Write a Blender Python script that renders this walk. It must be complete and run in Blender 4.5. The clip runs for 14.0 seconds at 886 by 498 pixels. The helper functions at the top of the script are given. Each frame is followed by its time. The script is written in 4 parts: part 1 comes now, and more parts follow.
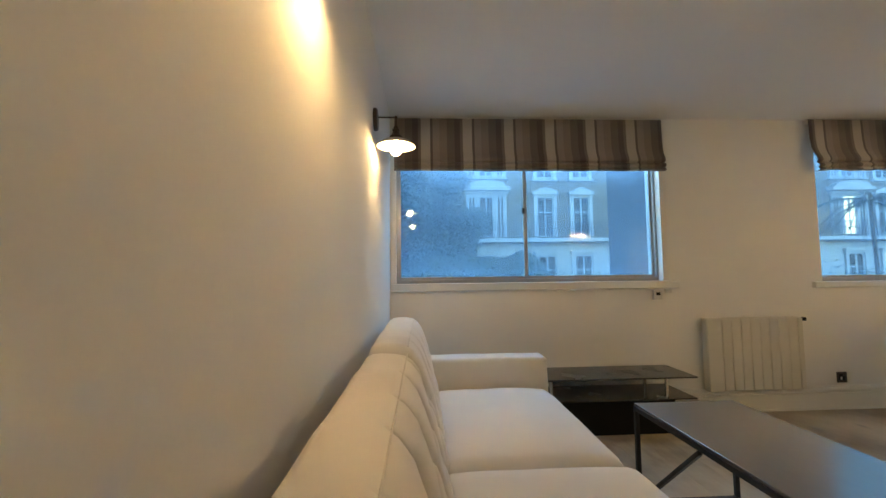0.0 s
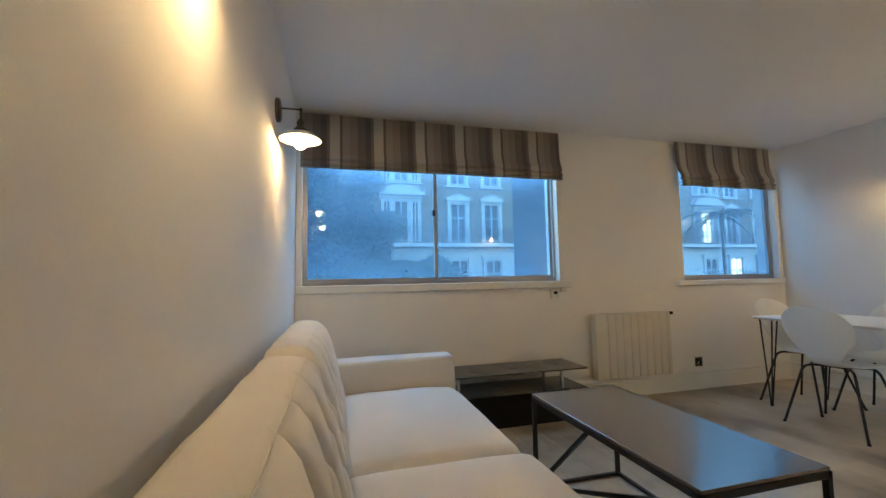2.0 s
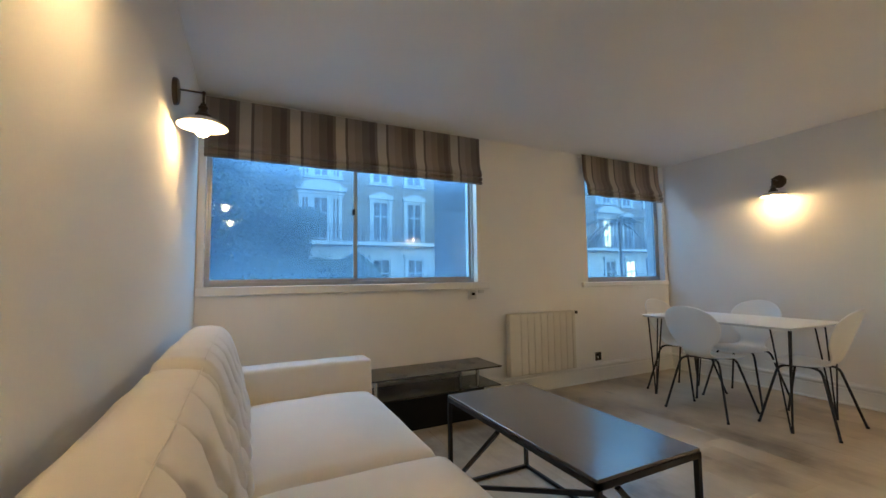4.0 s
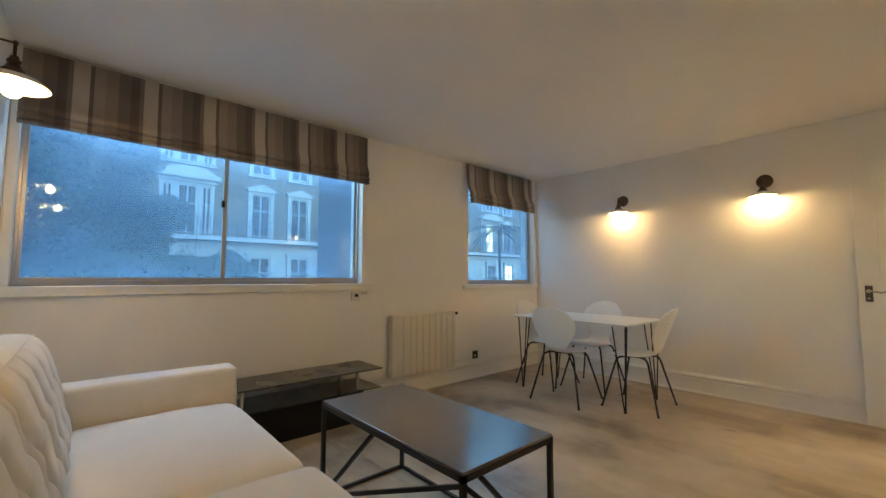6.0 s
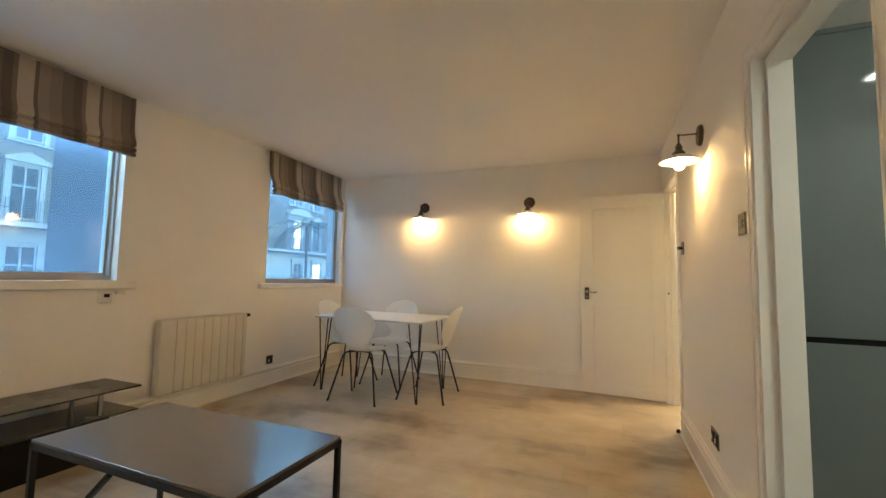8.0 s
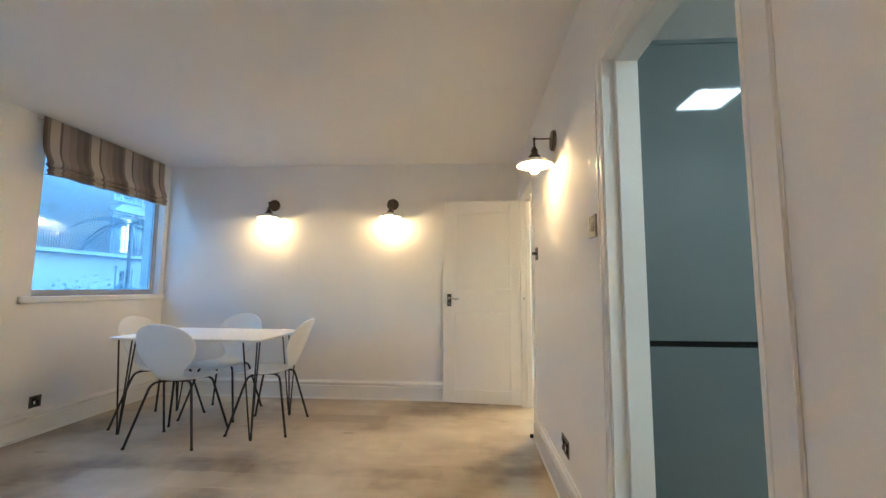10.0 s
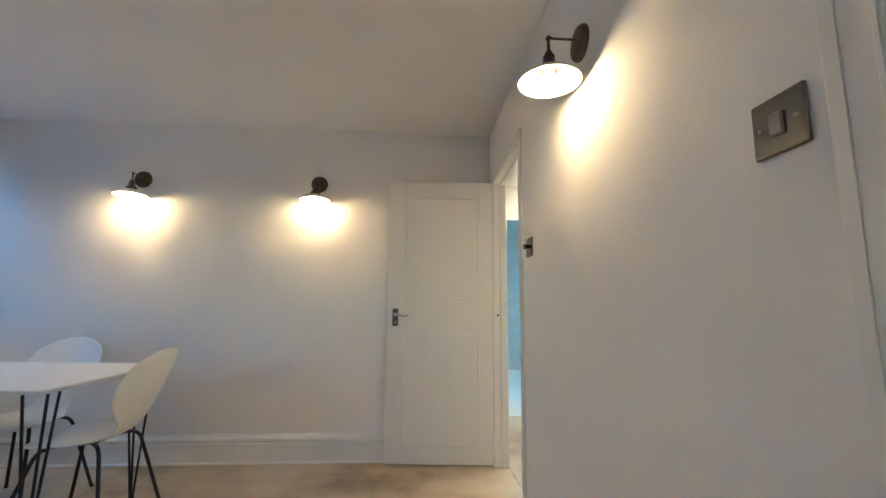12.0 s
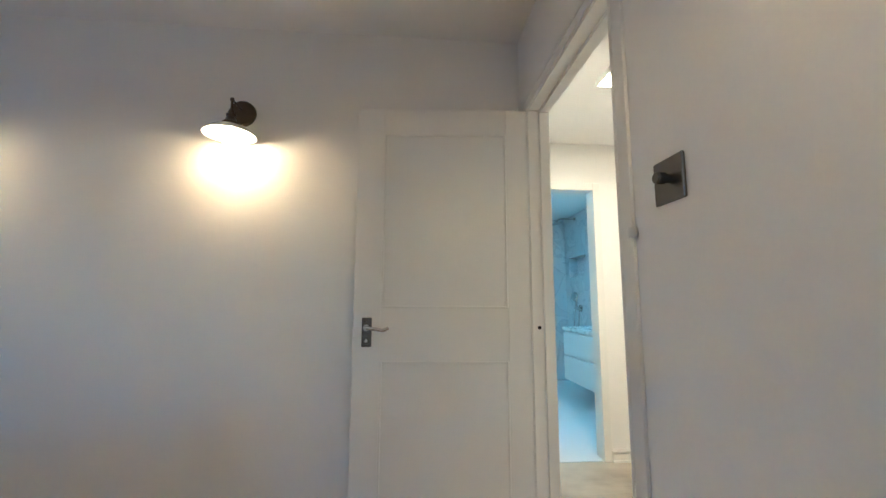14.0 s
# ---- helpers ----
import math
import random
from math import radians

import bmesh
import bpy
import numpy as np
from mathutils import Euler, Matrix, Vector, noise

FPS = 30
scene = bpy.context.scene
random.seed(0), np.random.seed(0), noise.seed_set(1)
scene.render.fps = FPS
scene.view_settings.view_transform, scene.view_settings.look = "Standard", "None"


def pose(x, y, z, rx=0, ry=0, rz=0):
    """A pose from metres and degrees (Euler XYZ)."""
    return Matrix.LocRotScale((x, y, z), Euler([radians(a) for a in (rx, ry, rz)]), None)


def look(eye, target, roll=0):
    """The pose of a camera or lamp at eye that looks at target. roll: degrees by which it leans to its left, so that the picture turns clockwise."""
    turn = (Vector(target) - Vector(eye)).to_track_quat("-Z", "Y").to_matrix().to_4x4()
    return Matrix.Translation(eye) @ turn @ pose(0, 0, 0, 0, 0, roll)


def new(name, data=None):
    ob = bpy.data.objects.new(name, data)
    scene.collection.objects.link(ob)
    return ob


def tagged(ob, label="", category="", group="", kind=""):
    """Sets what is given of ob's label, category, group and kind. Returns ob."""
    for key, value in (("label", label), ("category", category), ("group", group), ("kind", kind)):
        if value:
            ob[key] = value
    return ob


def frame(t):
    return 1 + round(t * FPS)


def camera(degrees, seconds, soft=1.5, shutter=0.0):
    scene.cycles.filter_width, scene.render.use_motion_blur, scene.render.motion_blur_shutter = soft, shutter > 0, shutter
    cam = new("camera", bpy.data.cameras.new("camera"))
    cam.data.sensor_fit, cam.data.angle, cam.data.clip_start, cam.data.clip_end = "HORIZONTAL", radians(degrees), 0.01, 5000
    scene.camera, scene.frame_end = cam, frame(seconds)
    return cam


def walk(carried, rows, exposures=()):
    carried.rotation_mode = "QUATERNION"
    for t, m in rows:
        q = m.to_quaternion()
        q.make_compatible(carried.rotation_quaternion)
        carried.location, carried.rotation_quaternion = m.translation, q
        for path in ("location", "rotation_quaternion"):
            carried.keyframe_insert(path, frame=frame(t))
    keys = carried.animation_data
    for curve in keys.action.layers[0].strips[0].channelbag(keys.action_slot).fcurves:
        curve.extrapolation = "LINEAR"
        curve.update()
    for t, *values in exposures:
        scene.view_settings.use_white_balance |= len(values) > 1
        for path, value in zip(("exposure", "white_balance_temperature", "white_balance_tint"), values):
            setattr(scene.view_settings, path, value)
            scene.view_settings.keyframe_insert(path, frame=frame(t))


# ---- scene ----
cam = camera(95.5, 14.0)
PATH = [
    (0, (0.017, -0.103, 1.123), (0.118, 1.89, 1.254), -0.7),
    (0.5, (0.029, -0.102, 1.121), (0.268, 1.879, 1.258), -0.9),
    (1, (0.028, -0.099, 1.115), (0.379, 1.864, 1.259), -1.1),
    (1.5, (0.044, -0.114, 1.103), (0.471, 1.835, 1.251), -1.1),
    (2, (0.054, -0.1, 1.095), (0.569, 1.827, 1.243), -1.1),
    (2.5, (0.059, -0.088, 1.098), (0.668, 1.811, 1.241), -0.9),
    (3, (0.062, -0.083, 1.107), (0.762, 1.785, 1.242), -0.8),
    (5.5, (0.102, -0.097, 1.113), (1.296, 1.5, 1.262), -0.3),
    (6, (0.111, -0.1, 1.11), (1.438, 1.39, 1.253), 0.1),
    (6.5, (0.122, -0.102, 1.117), (1.583, 1.257, 1.253), 0.5),
    (7, (0.141, -0.104, 1.113), (1.744, 1.085, 1.252), 0.8),
    (7.5, (0.159, -0.113, 1.113), (1.901, 0.859, 1.257), 1.0),
    (8, (0.172, -0.115, 1.111), (2.025, 0.624, 1.261), 1.1),
    (8.5, (0.212, -0.135, 1.113), (2.132, 0.402, 1.275), 1.1),
    (9, (0.269, -0.159, 1.116), (2.226, 0.219, 1.283), 0.9),
    (11.5, (1.305, -0.131, 1.095), (3.285, -0.228, 1.356), 0.3),
    (12, (1.63, -0.107, 1.085), (3.607, -0.234, 1.361), 0.6),
    (12.5, (1.921, -0.112, 1.093), (3.899, -0.227, 1.365), 0.5),
    (13, (2.249, -0.14, 1.115), (4.228, -0.239, 1.386), 0.7),
    (13.5, (2.526, -0.145, 1.109), (4.505, -0.263, 1.369), 0.7),
    (14, (2.806, -0.137, 1.126), (4.783, -0.3, 1.384), 0.2),
]
walk(cam, [(t, look(eye, target, roll)) for t, eye, target, roll in PATH],
     exposures=[(0.0, 5.10, 6500, 6), (1.5, 5.08, 6000, 6), (3.0, 5.02, 5950, 7), (5.5, 5.06, 6250, 7), (6.5, 5.10, 7050, 9), (7.5, 5.22, 7450, 10),
                (8.0, 5.38, 6950, 9), (8.5, 5.49, 6200, 8), (9.0, 5.64, 5650, 7), (11.5, 5.39, 5280, 7), (12.5, 5.12, 4920, 7), (13.5, 5.16, 4780, 8), (14.0, 5.06, 4800, 8)])

# ---- world: blue dusk ----
world = bpy.data.worlds.new("dusk")
scene.world = world
world.use_nodes = True
wn = world.node_tree
sky = wn.nodes.new("ShaderNodeTexSky")
sky.sky_type = 'NISHITA'
sky.sun_disc = False
sky.sun_elevation = radians(12.0)
sky.sun_rotation = radians(0)
sky.ozone_density = 1.0
wn.nodes["Background"].inputs["Strength"].default_value = 0.056
wn.links.new(sky.outputs["Color"], wn.nodes["Background"].inputs["Color"])



def daylight_fill(x0, x1, watts):
    """Added lamp for the sky's light, high in a window's opening, behind the blind."""
    data = bpy.data.lights.new("daylight_fill", 'AREA')
    data.shape, data.size, data.size_y = 'RECTANGLE', x1 - x0, 0.20
    data.energy, data.color = watts, (0.60, 0.79, 1.0)
    lamp = new("daylight_fill", data)
    lamp.matrix_basis = look(((x0 + x1) / 2, 3.265, 2.085), ((x0 + x1) / 2, 2.465, 1.485))


daylight_fill(-0.15, 1.93, 0.17)
daylight_fill(3.40, 4.30, 0.045)

# plan, in metres
LEFT, RIGHT, NEAR, FAR, CEIL = -0.24, 4.64, -0.66, 3.10, 2.41
WALL, WALL_K = 0.088, 0.124      # partition by the hall, and by the kitchen
SPLIT = 2.90
BULB_STRENGTH = 4.6


# ---- materials ----
def principled(name):
    m = bpy.data.materials.new(name)
    m.use_nodes = True
    return m, m.node_tree, m.node_tree.nodes["Principled BSDF"]


def surface(name, color, rough=0.5, metal=0.0, scale=6.0, vary=0.06, fine=80.0, bump=0.02, per_piece=0.0,
            sheen=0.0, coat=0.0, stretch=(1, 1, 1), rough_vary=0.08):
    """A material with broad stains, fine grain and a little relief."""
    m, t, b = principled(name)
    n, link = t.nodes, t.links
    co = n.new("ShaderNodeTexCoord")
    mp = n.new("ShaderNodeMapping")
    mp.inputs["Scale"].default_value = stretch
    link.new(co.outputs["Object"], mp.inputs["Vector"])
    big, small = n.new("ShaderNodeTexNoise"), n.new("ShaderNodeTexNoise")
    big.inputs["Scale"].default_value, big.inputs["Detail"].default_value = scale, 4
    small.inputs["Scale"].default_value, small.inputs["Detail"].default_value = fine, 3
    for q in (big, small):
        link.new(mp.outputs["Vector"], q.inputs["Vector"])
    add = n.new("ShaderNodeMath")
    add.operation = 'ADD'
    link.new(big.outputs["Fac"], add.inputs[0])
    half = n.new("ShaderNodeMath")
    half.operation = 'MULTIPLY'
    half.inputs[1].default_value = 0.5
    link.new(small.outputs["Fac"], half.inputs[0])
    link.new(half.outputs[0], add.inputs[1])
    last = add
    if per_piece:
        info = n.new("ShaderNodeObjectInfo")
        mul = n.new("ShaderNodeMath")
        mul.operation = 'MULTIPLY'
        mul.inputs[1].default_value = per_piece
        link.new(info.outputs["Random"], mul.inputs[0])
        tot = n.new("ShaderNodeMath")
        tot.operation = 'ADD'
        link.new(add.outputs[0], tot.inputs[0])
        link.new(mul.outputs[0], tot.inputs[1])
        last = tot
    ramp = n.new("ShaderNodeMapRange")
    ramp.inputs["From Min"].default_value = 0.35
    ramp.inputs["From Max"].default_value = 1.15 + per_piece
    ramp.inputs["To Min"].default_value = 1.0 - vary
    ramp.inputs["To Max"].default_value = 1.0 + vary
    link.new(last.outputs[0], ramp.inputs["Value"])
    tint = n.new("ShaderNodeVectorMath")
    tint.operation = 'SCALE'
    tint.inputs[0].default_value = color
    link.new(ramp.outputs["Result"], tint.inputs["Scale"])
    link.new(tint.outputs["Vector"], b.inputs["Base Color"])
    b.inputs["Metallic"].default_value = metal
    rr = n.new("ShaderNodeMapRange")
    rr.inputs["To Min"].default_value = max(0.02, rough - rough_vary)
    rr.inputs["To Max"].default_value = min(1.0, rough + rough_vary)
    link.new(big.outputs["Fac"], rr.inputs["Value"])
    link.new(rr.outputs["Result"], b.inputs["Roughness"])
    if bump:
        bp = n.new("ShaderNodeBump")
        bp.inputs["Strength"].default_value = min(1.0, bump * 10)
        bp.inputs["Distance"].default_value = 0.004
        link.new(small.outputs["Fac"], bp.inputs["Height"])
        link.new(bp.outputs["Normal"], b.inputs["Normal"])
    b.inputs["Sheen Weight"].default_value = sheen
    b.inputs["Coat Weight"].default_value = coat
    return m


def glowing(name, color, strength):
    m, t, b = principled(name)
    b.inputs["Base Color"].default_value = (*color, 1)
    b.inputs["Emission Color"].default_value = (*color, 1)
    b.inputs["Emission Strength"].default_value = strength
    return m


def oak_material():
    """Worn pale oak boards: broad blotches across the floor, grain along each board."""
    m, t, b = principled("oak_board")
    n, link = t.nodes, t.links
    geo, info = n.new("ShaderNodeNewGeometry"), n.new("ShaderNodeObjectInfo")
    stretch = n.new("ShaderNodeVectorMath")
    stretch.operation = 'MULTIPLY'
    stretch.inputs[1].default_value = (26, 2.2, 1)
    link.new(geo.outputs["Position"], stretch.inputs[0])
    blot, mid, grain = (n.new("ShaderNodeTexNoise") for _ in range(3))
    wide = n.new("ShaderNodeVectorMath")
    wide.operation = 'MULTIPLY'
    wide.inputs[1].default_value = (1.5, 1.0, 1)
    link.new(geo.outputs["Position"], wide.inputs[0])
    link.new(wide.outputs[0], blot.inputs["Vector"])
    link.new(geo.outputs["Position"], mid.inputs["Vector"])
    link.new(stretch.outputs[0], grain.inputs["Vector"])
    blot.inputs["Scale"].default_value, blot.inputs["Detail"].default_value = 1.0, 3
    mid.inputs["Scale"].default_value, mid.inputs["Detail"].default_value = 7.0, 4
    grain.inputs["Scale"].default_value, grain.inputs["Detail"].default_value = 1.6, 5

    def weigh(socket, k):
        q = n.new("ShaderNodeMath")
        q.operation = 'MULTIPLY'
        q.inputs[1].default_value = k
        link.new(socket, q.inputs[0])
        return q.outputs[0]

    total = None
    for sock, k in ((blot.outputs["Fac"], 1.20), (mid.outputs["Fac"], 0.36), (grain.outputs["Fac"], 0.12), (info.outputs["Random"], 0.07)):
        w = weigh(sock, k)
        if total is None:
            total = w
        else:
            q = n.new("ShaderNodeMath")
            link.new(total, q.inputs[0])
            link.new(w, q.inputs[1])
            total = q.outputs[0]
    ramp = n.new("ShaderNodeValToRGB")
    el = ramp.color_ramp.elements
    el[0].position, el[0].color = 0.34, (0.185, 0.137, 0.083, 1)
    el[1].position, el[1].color = 0.60, (0.58, 0.49, 0.365, 1)
    e = el.new(0.45)
    e.color = (0.405, 0.32, 0.217, 1)
    scale = weigh(total, 0.55)
    link.new(scale, ramp.inputs[0])
    # scattered dark knots, drawn out along the boards
    along = n.new("ShaderNodeVectorMath")
    along.operation = 'MULTIPLY'
    along.inputs[1].default_value = (3.1, 1.25, 0)
    link.new(geo.outputs["Position"], along.inputs[0])
    knots = n.new("ShaderNodeTexVoronoi")
    knots.inputs["Scale"].default_value = 1.0
    link.new(along.outputs[0], knots.inputs["Vector"])
    depth = n.new("ShaderNodeMapRange")
    depth.interpolation_type = 'SMOOTHSTEP'
    depth.inputs["From Min"].default_value, depth.inputs["From Max"].default_value = 0.02, 0.11
    depth.inputs["To Min"].default_value, depth.inputs["To Max"].default_value = 0.62, 1.0
    link.new(knots.outputs["Distance"], depth.inputs["Value"])
    tone = n.new("ShaderNodeVectorMath")
    tone.operation = 'SCALE'
    link.new(ramp.outputs[0], tone.inputs[0])
    link.new(depth.outputs["Result"], tone.inputs["Scale"])
    link.new(tone.outputs["Vector"], b.inputs["Base Color"])
    rr = n.new("ShaderNodeMapRange")
    rr.inputs["To Min"].default_value, rr.inputs["To Max"].default_value = 0.28, 0.50
    link.new(mid.outputs["Fac"], rr.inputs["Value"])
    link.new(rr.outputs[0], b.inputs["Roughness"])
    bp = n.new("ShaderNodeBump")
    bp.inputs["Strength"].default_value, bp.inputs["Distance"].default_value = 0.25, 0.002
    link.new(grain.outputs["Fac"], bp.inputs["Height"])
    link.new(bp.outputs["Normal"], b.inputs["Normal"])
    return m


WALL_PAINT = surface("wall_paint", (0.86, 0.84, 0.795), 0.75, scale=1.3, vary=0.03, fine=120, bump=0.003)
CEIL_PAINT = surface("ceiling_paint", (0.88, 0.86, 0.82), 0.85, scale=1.0, vary=0.02, fine=120, bump=0.003)
GLOSS_WHITE = surface("white_gloss_paint", (0.82, 0.80, 0.75), 0.32, scale=3, vary=0.03, fine=150, bump=0.006)
OAK = oak_material()
LINEN = surface("oatmeal_fabric", (0.715, 0.675, 0.61), 0.9, scale=5, vary=0.05, fine=420, bump=0.02, sheen=0.25)
WENGE = surface("dark_wood", (0.058, 0.046, 0.036), 0.42, scale=3, vary=0.5, fine=46, bump=0.006, stretch=(5, 0.35, 1), coat=1.0)
WENGE.node_tree.nodes["Principled BSDF"].inputs["Coat Roughness"].default_value = 0.17
WENGE.node_tree.nodes["Principled BSDF"].inputs["Coat IOR"].default_value = 2.3
BLACK_STEEL = surface("black_steel", (0.02, 0.02, 0.022), 0.42, metal=0.3, scale=10, vary=0.15, fine=200, bump=0.01)
BLACK_GLASS = surface("black_glass", (0.014, 0.013, 0.012), 0.26, scale=6, vary=0.1, fine=90, bump=0.0, coat=0.3)
CHROME = surface("chrome", (0.62, 0.60, 0.57), 0.16, metal=1.0, scale=12, vary=0.04, fine=200, bump=0.0)
BRONZE = surface("aged_bronze", (0.10, 0.075, 0.055), 0.34, metal=0.85, scale=25, vary=0.25, fine=160, bump=0.02)
ALUMINIUM = surface("grey_aluminium", (0.44, 0.45, 0.46), 0.40, metal=0.7, scale=8, vary=0.08, fine=140, bump=0.01)
ENAMEL = surface("white_enamel", (0.80, 0.78, 0.73), 0.28, scale=10, vary=0.03, fine=100, bump=0.0)
WHITE_SHELL = surface("white_lacquer", (0.83, 0.83, 0.81), 0.34, scale=6, vary=0.02, fine=150, bump=0.004)
WHITE_TOP = surface("white_laminate", (0.78, 0.78, 0.77), 0.38, scale=6, vary=0.02, fine=150, bump=0.004)
HEATER = surface("cream_enamel", (0.70, 0.66, 0.57), 0.42, scale=5, vary=0.03, fine=150, bump=0.006)
PLASTIC = surface("white_plastic", (0.70, 0.68, 0.63), 0.40, scale=8, vary=0.03, fine=120, bump=0.0)
GREY_PLASTIC = surface("grey_plastic", (0.27, 0.26, 0.245), 0.30, scale=8, vary=0.03, fine=120, bump=0.0)
DARK = surface("dark_plastic_and_shade", (0.012, 0.012, 0.012), 0.7, scale=8, vary=0.1, fine=120, bump=0.0)
# dull, so that the media stand's base also reads as deep shade
DARK.node_tree.nodes["Principled BSDF"].inputs["Specular IOR Level"].default_value = 0.15
STEEL_PLATE = surface("brushed_steel", (0.15, 0.145, 0.14), 0.22, metal=1.0, scale=6, vary=0.08, fine=300, bump=0.01, stretch=(1, 1, 12))
KITCHEN = surface("slate_gloss", (0.128, 0.153, 0.152), 0.05, scale=3, vary=0.04, fine=120, bump=0.0, rough_vary=0.02)
BULB = glowing("lit_bulb", (1.0, 0.645, 0.285), BULB_STRENGTH)
PANEL_COOL = glowing("lit_panel_cool", (0.88, 1.0, 0.96), 1.45)
PANEL_WARM = glowing("lit_panel_hall", (1.0, 0.76, 0.45), 4.0)


# ---- building blocks ----
def part(name, bm, material, parent=None, label=""):
    me = bpy.data.meshes.new(name)
    bmesh.ops.recalc_face_normals(bm, faces=bm.faces)
    bm.to_mesh(me)
    bm.free()
    me.materials.append(material)
    ob = new(name, me)
    if parent:
        ob.parent = parent
    if label:
        tagged(ob, label)
    return ob


def thing(name, x, y, z, label, category, group="", turn=0):
    ob = new(name)
    ob.empty_display_size = 0.1
    ob.matrix_basis = pose(x, y, z, 0, 0, turn)
    return tagged(ob, label, category, group)


def block(bm, x0, x1, y0, y1, z0, z1, bevel=0.0, segments=2):
    made = bmesh.ops.create_cube(bm, size=1.0)
    vs = made["verts"]
    for v in vs:
        v.co = Vector((x0 + (v.co.x + 0.5) * (x1 - x0), y0 + (v.co.y + 0.5) * (y1 - y0), z0 + (v.co.z + 0.5) * (z1 - z0)))
    if bevel:
        es = list({e for v in vs for e in v.link_edges})
        bmesh.ops.bevel(bm, geom=es, offset=bevel, segments=segments, affect='EDGES', profile=0.5)
    return bm


def box(x0, x1, y0, y1, z0, z1, bevel=0.0, segments=2):
    return block(bmesh.new(), x0, x1, y0, y1, z0, z1, bevel, segments)


def smooth(ob, angle=40):
    for p in ob.data.polygons:
        p.use_smooth = True
    ob.data.set_sharp_from_angle(angle=radians(angle))
    return ob


def tube(bm, points, radius, sides=10, square=False):
    """A bar swept along points."""
    pts = [Vector(p) for p in points]
    rings = []
    up = Vector((0, 0, 1))
    for i, p in enumerate(pts):
        d = (pts[min(i + 1, len(pts) - 1)] - pts[max(i - 1, 0)]).normalized()
        a = d.cross(up)
        if a.length < 0.05:
            a = d.cross(Vector((0, 1, 0)))
        a.normalize()
        b = d.cross(a).normalized()
        n = 4 if square else sides
        off = math.pi / 4 if square else 0
        rr = radius * (1.4142 if square else 1)
        rings.append([bm.verts.new(p + rr * (math.cos(off + 2 * math.pi * k / n) * a + math.sin(off + 2 * math.pi * k / n) * b)) for k in range(n)])
    for r0, r1 in zip(rings, rings[1:]):
        n = len(r0)
        for k in range(n):
            bm.faces.new((r0[k], r0[(k + 1) % n], r1[(k + 1) % n], r1[k]))
    bm.faces.new(rings[0])
    bm.faces.new(rings[-1])
    return bm


def lathe(bm, profile, axis=(0, 0, 1), origin=(0, 0, 0), sides=32):
    """profile: (radius, height) pairs turned round the axis."""
    q = Vector((0, 0, 1)).rotation_difference(Vector(axis)).to_matrix()
    o = Vector(origin)
    rings = []
    for r, h in profile:
        if r < 1e-5:
            rings.append([bm.verts.new(o + q @ Vector((0, 0, h)))])
        else:
            rings.append([bm.verts.new(o + q @ Vector((r * math.cos(2 * math.pi * k / sides), r * math.sin(2 * math.pi * k / sides), h))) for k in range(sides)])
    for r0, r1 in zip(rings, rings[1:]):
        for k in range(sides):
            k2 = (k + 1) % sides
            if len(r0) == 1 and len(r1) == 1:
                continue
            if len(r0) == 1:
                bm.faces.new((r0[0], r1[k2], r1[k]))
            elif len(r1) == 1:
                bm.faces.new((r0[k], r0[k2], r1[0]))
            else:
                bm.faces.new((r0[k], r0[k2], r1[k2], r1[k]))
    return bm


def rounded(points, radius=0.03, steps=5):
    """A polyline with its corners rounded."""
    pts = [Vector(p) for p in points]
    out = [pts[0]]
    for a, b, c in zip(pts, pts[1:], pts[2:]):
        r = min(radius, (a - b).length * 0.45, (c - b).length * 0.45)
        p, q = b + (a - b).normalized() * r, b + (c - b).normalized() * r
        for k in range(steps + 1):
            f = k / steps
            out.append((1 - f) ** 2 * p + 2 * f * (1 - f) * b + f * f * q)
    out.append(pts[-1])
    return out


def structure(name, bm, material, label="", parent=None, category=""):
    ob = part(name, bm, material, parent)
    return tagged(ob, label, category, kind="structure") if not parent else ob


def wall_y(name, y0, y1, x0, x1, z0, z1, holes, material, label):
    """A wall that runs along x, with holes (x0, x1, z0, z1) through it."""
    bm = bmesh.new()
    xs = sorted({x0, x1, *[h[0] for h in holes], *[h[1] for h in holes]})
    for a, b in zip(xs, xs[1:]):
        spans = sorted([(h[2], h[3]) for h in holes if h[0] <= a and h[1] >= b])
        z = z0
        for h0, h1 in spans:
            if h0 > z:
                block(bm, a, b, y0, y1, z, h0)
            z = h1
        if z < z1:
            block(bm, a, b, y0, y1, z, z1)
    bmesh.ops.remove_doubles(bm, verts=bm.verts, dist=1e-5)
    inner = [f for f in bm.faces if len([g for g in bm.faces if g is not f and (g.calc_center_median() - f.calc_center_median()).length < 1e-5])]
    bmesh.ops.delete(bm, geom=inner, context='FACES')
    return structure(name, bm, material, label)


# ---- the large structure ----
# window openings: x0, x1, z0, z1
WIN_A = (-0.205, 1.985, 1.060, 2.20)
WIN_B = (3.335, 4.585, 1.035, 2.20)
DOOR_K = (1.262, 2.034, 0.0, 1.995)      # kitchen doorway
DOOR_H = (3.745, 4.505, 0.0, 1.995)    # hall doorway

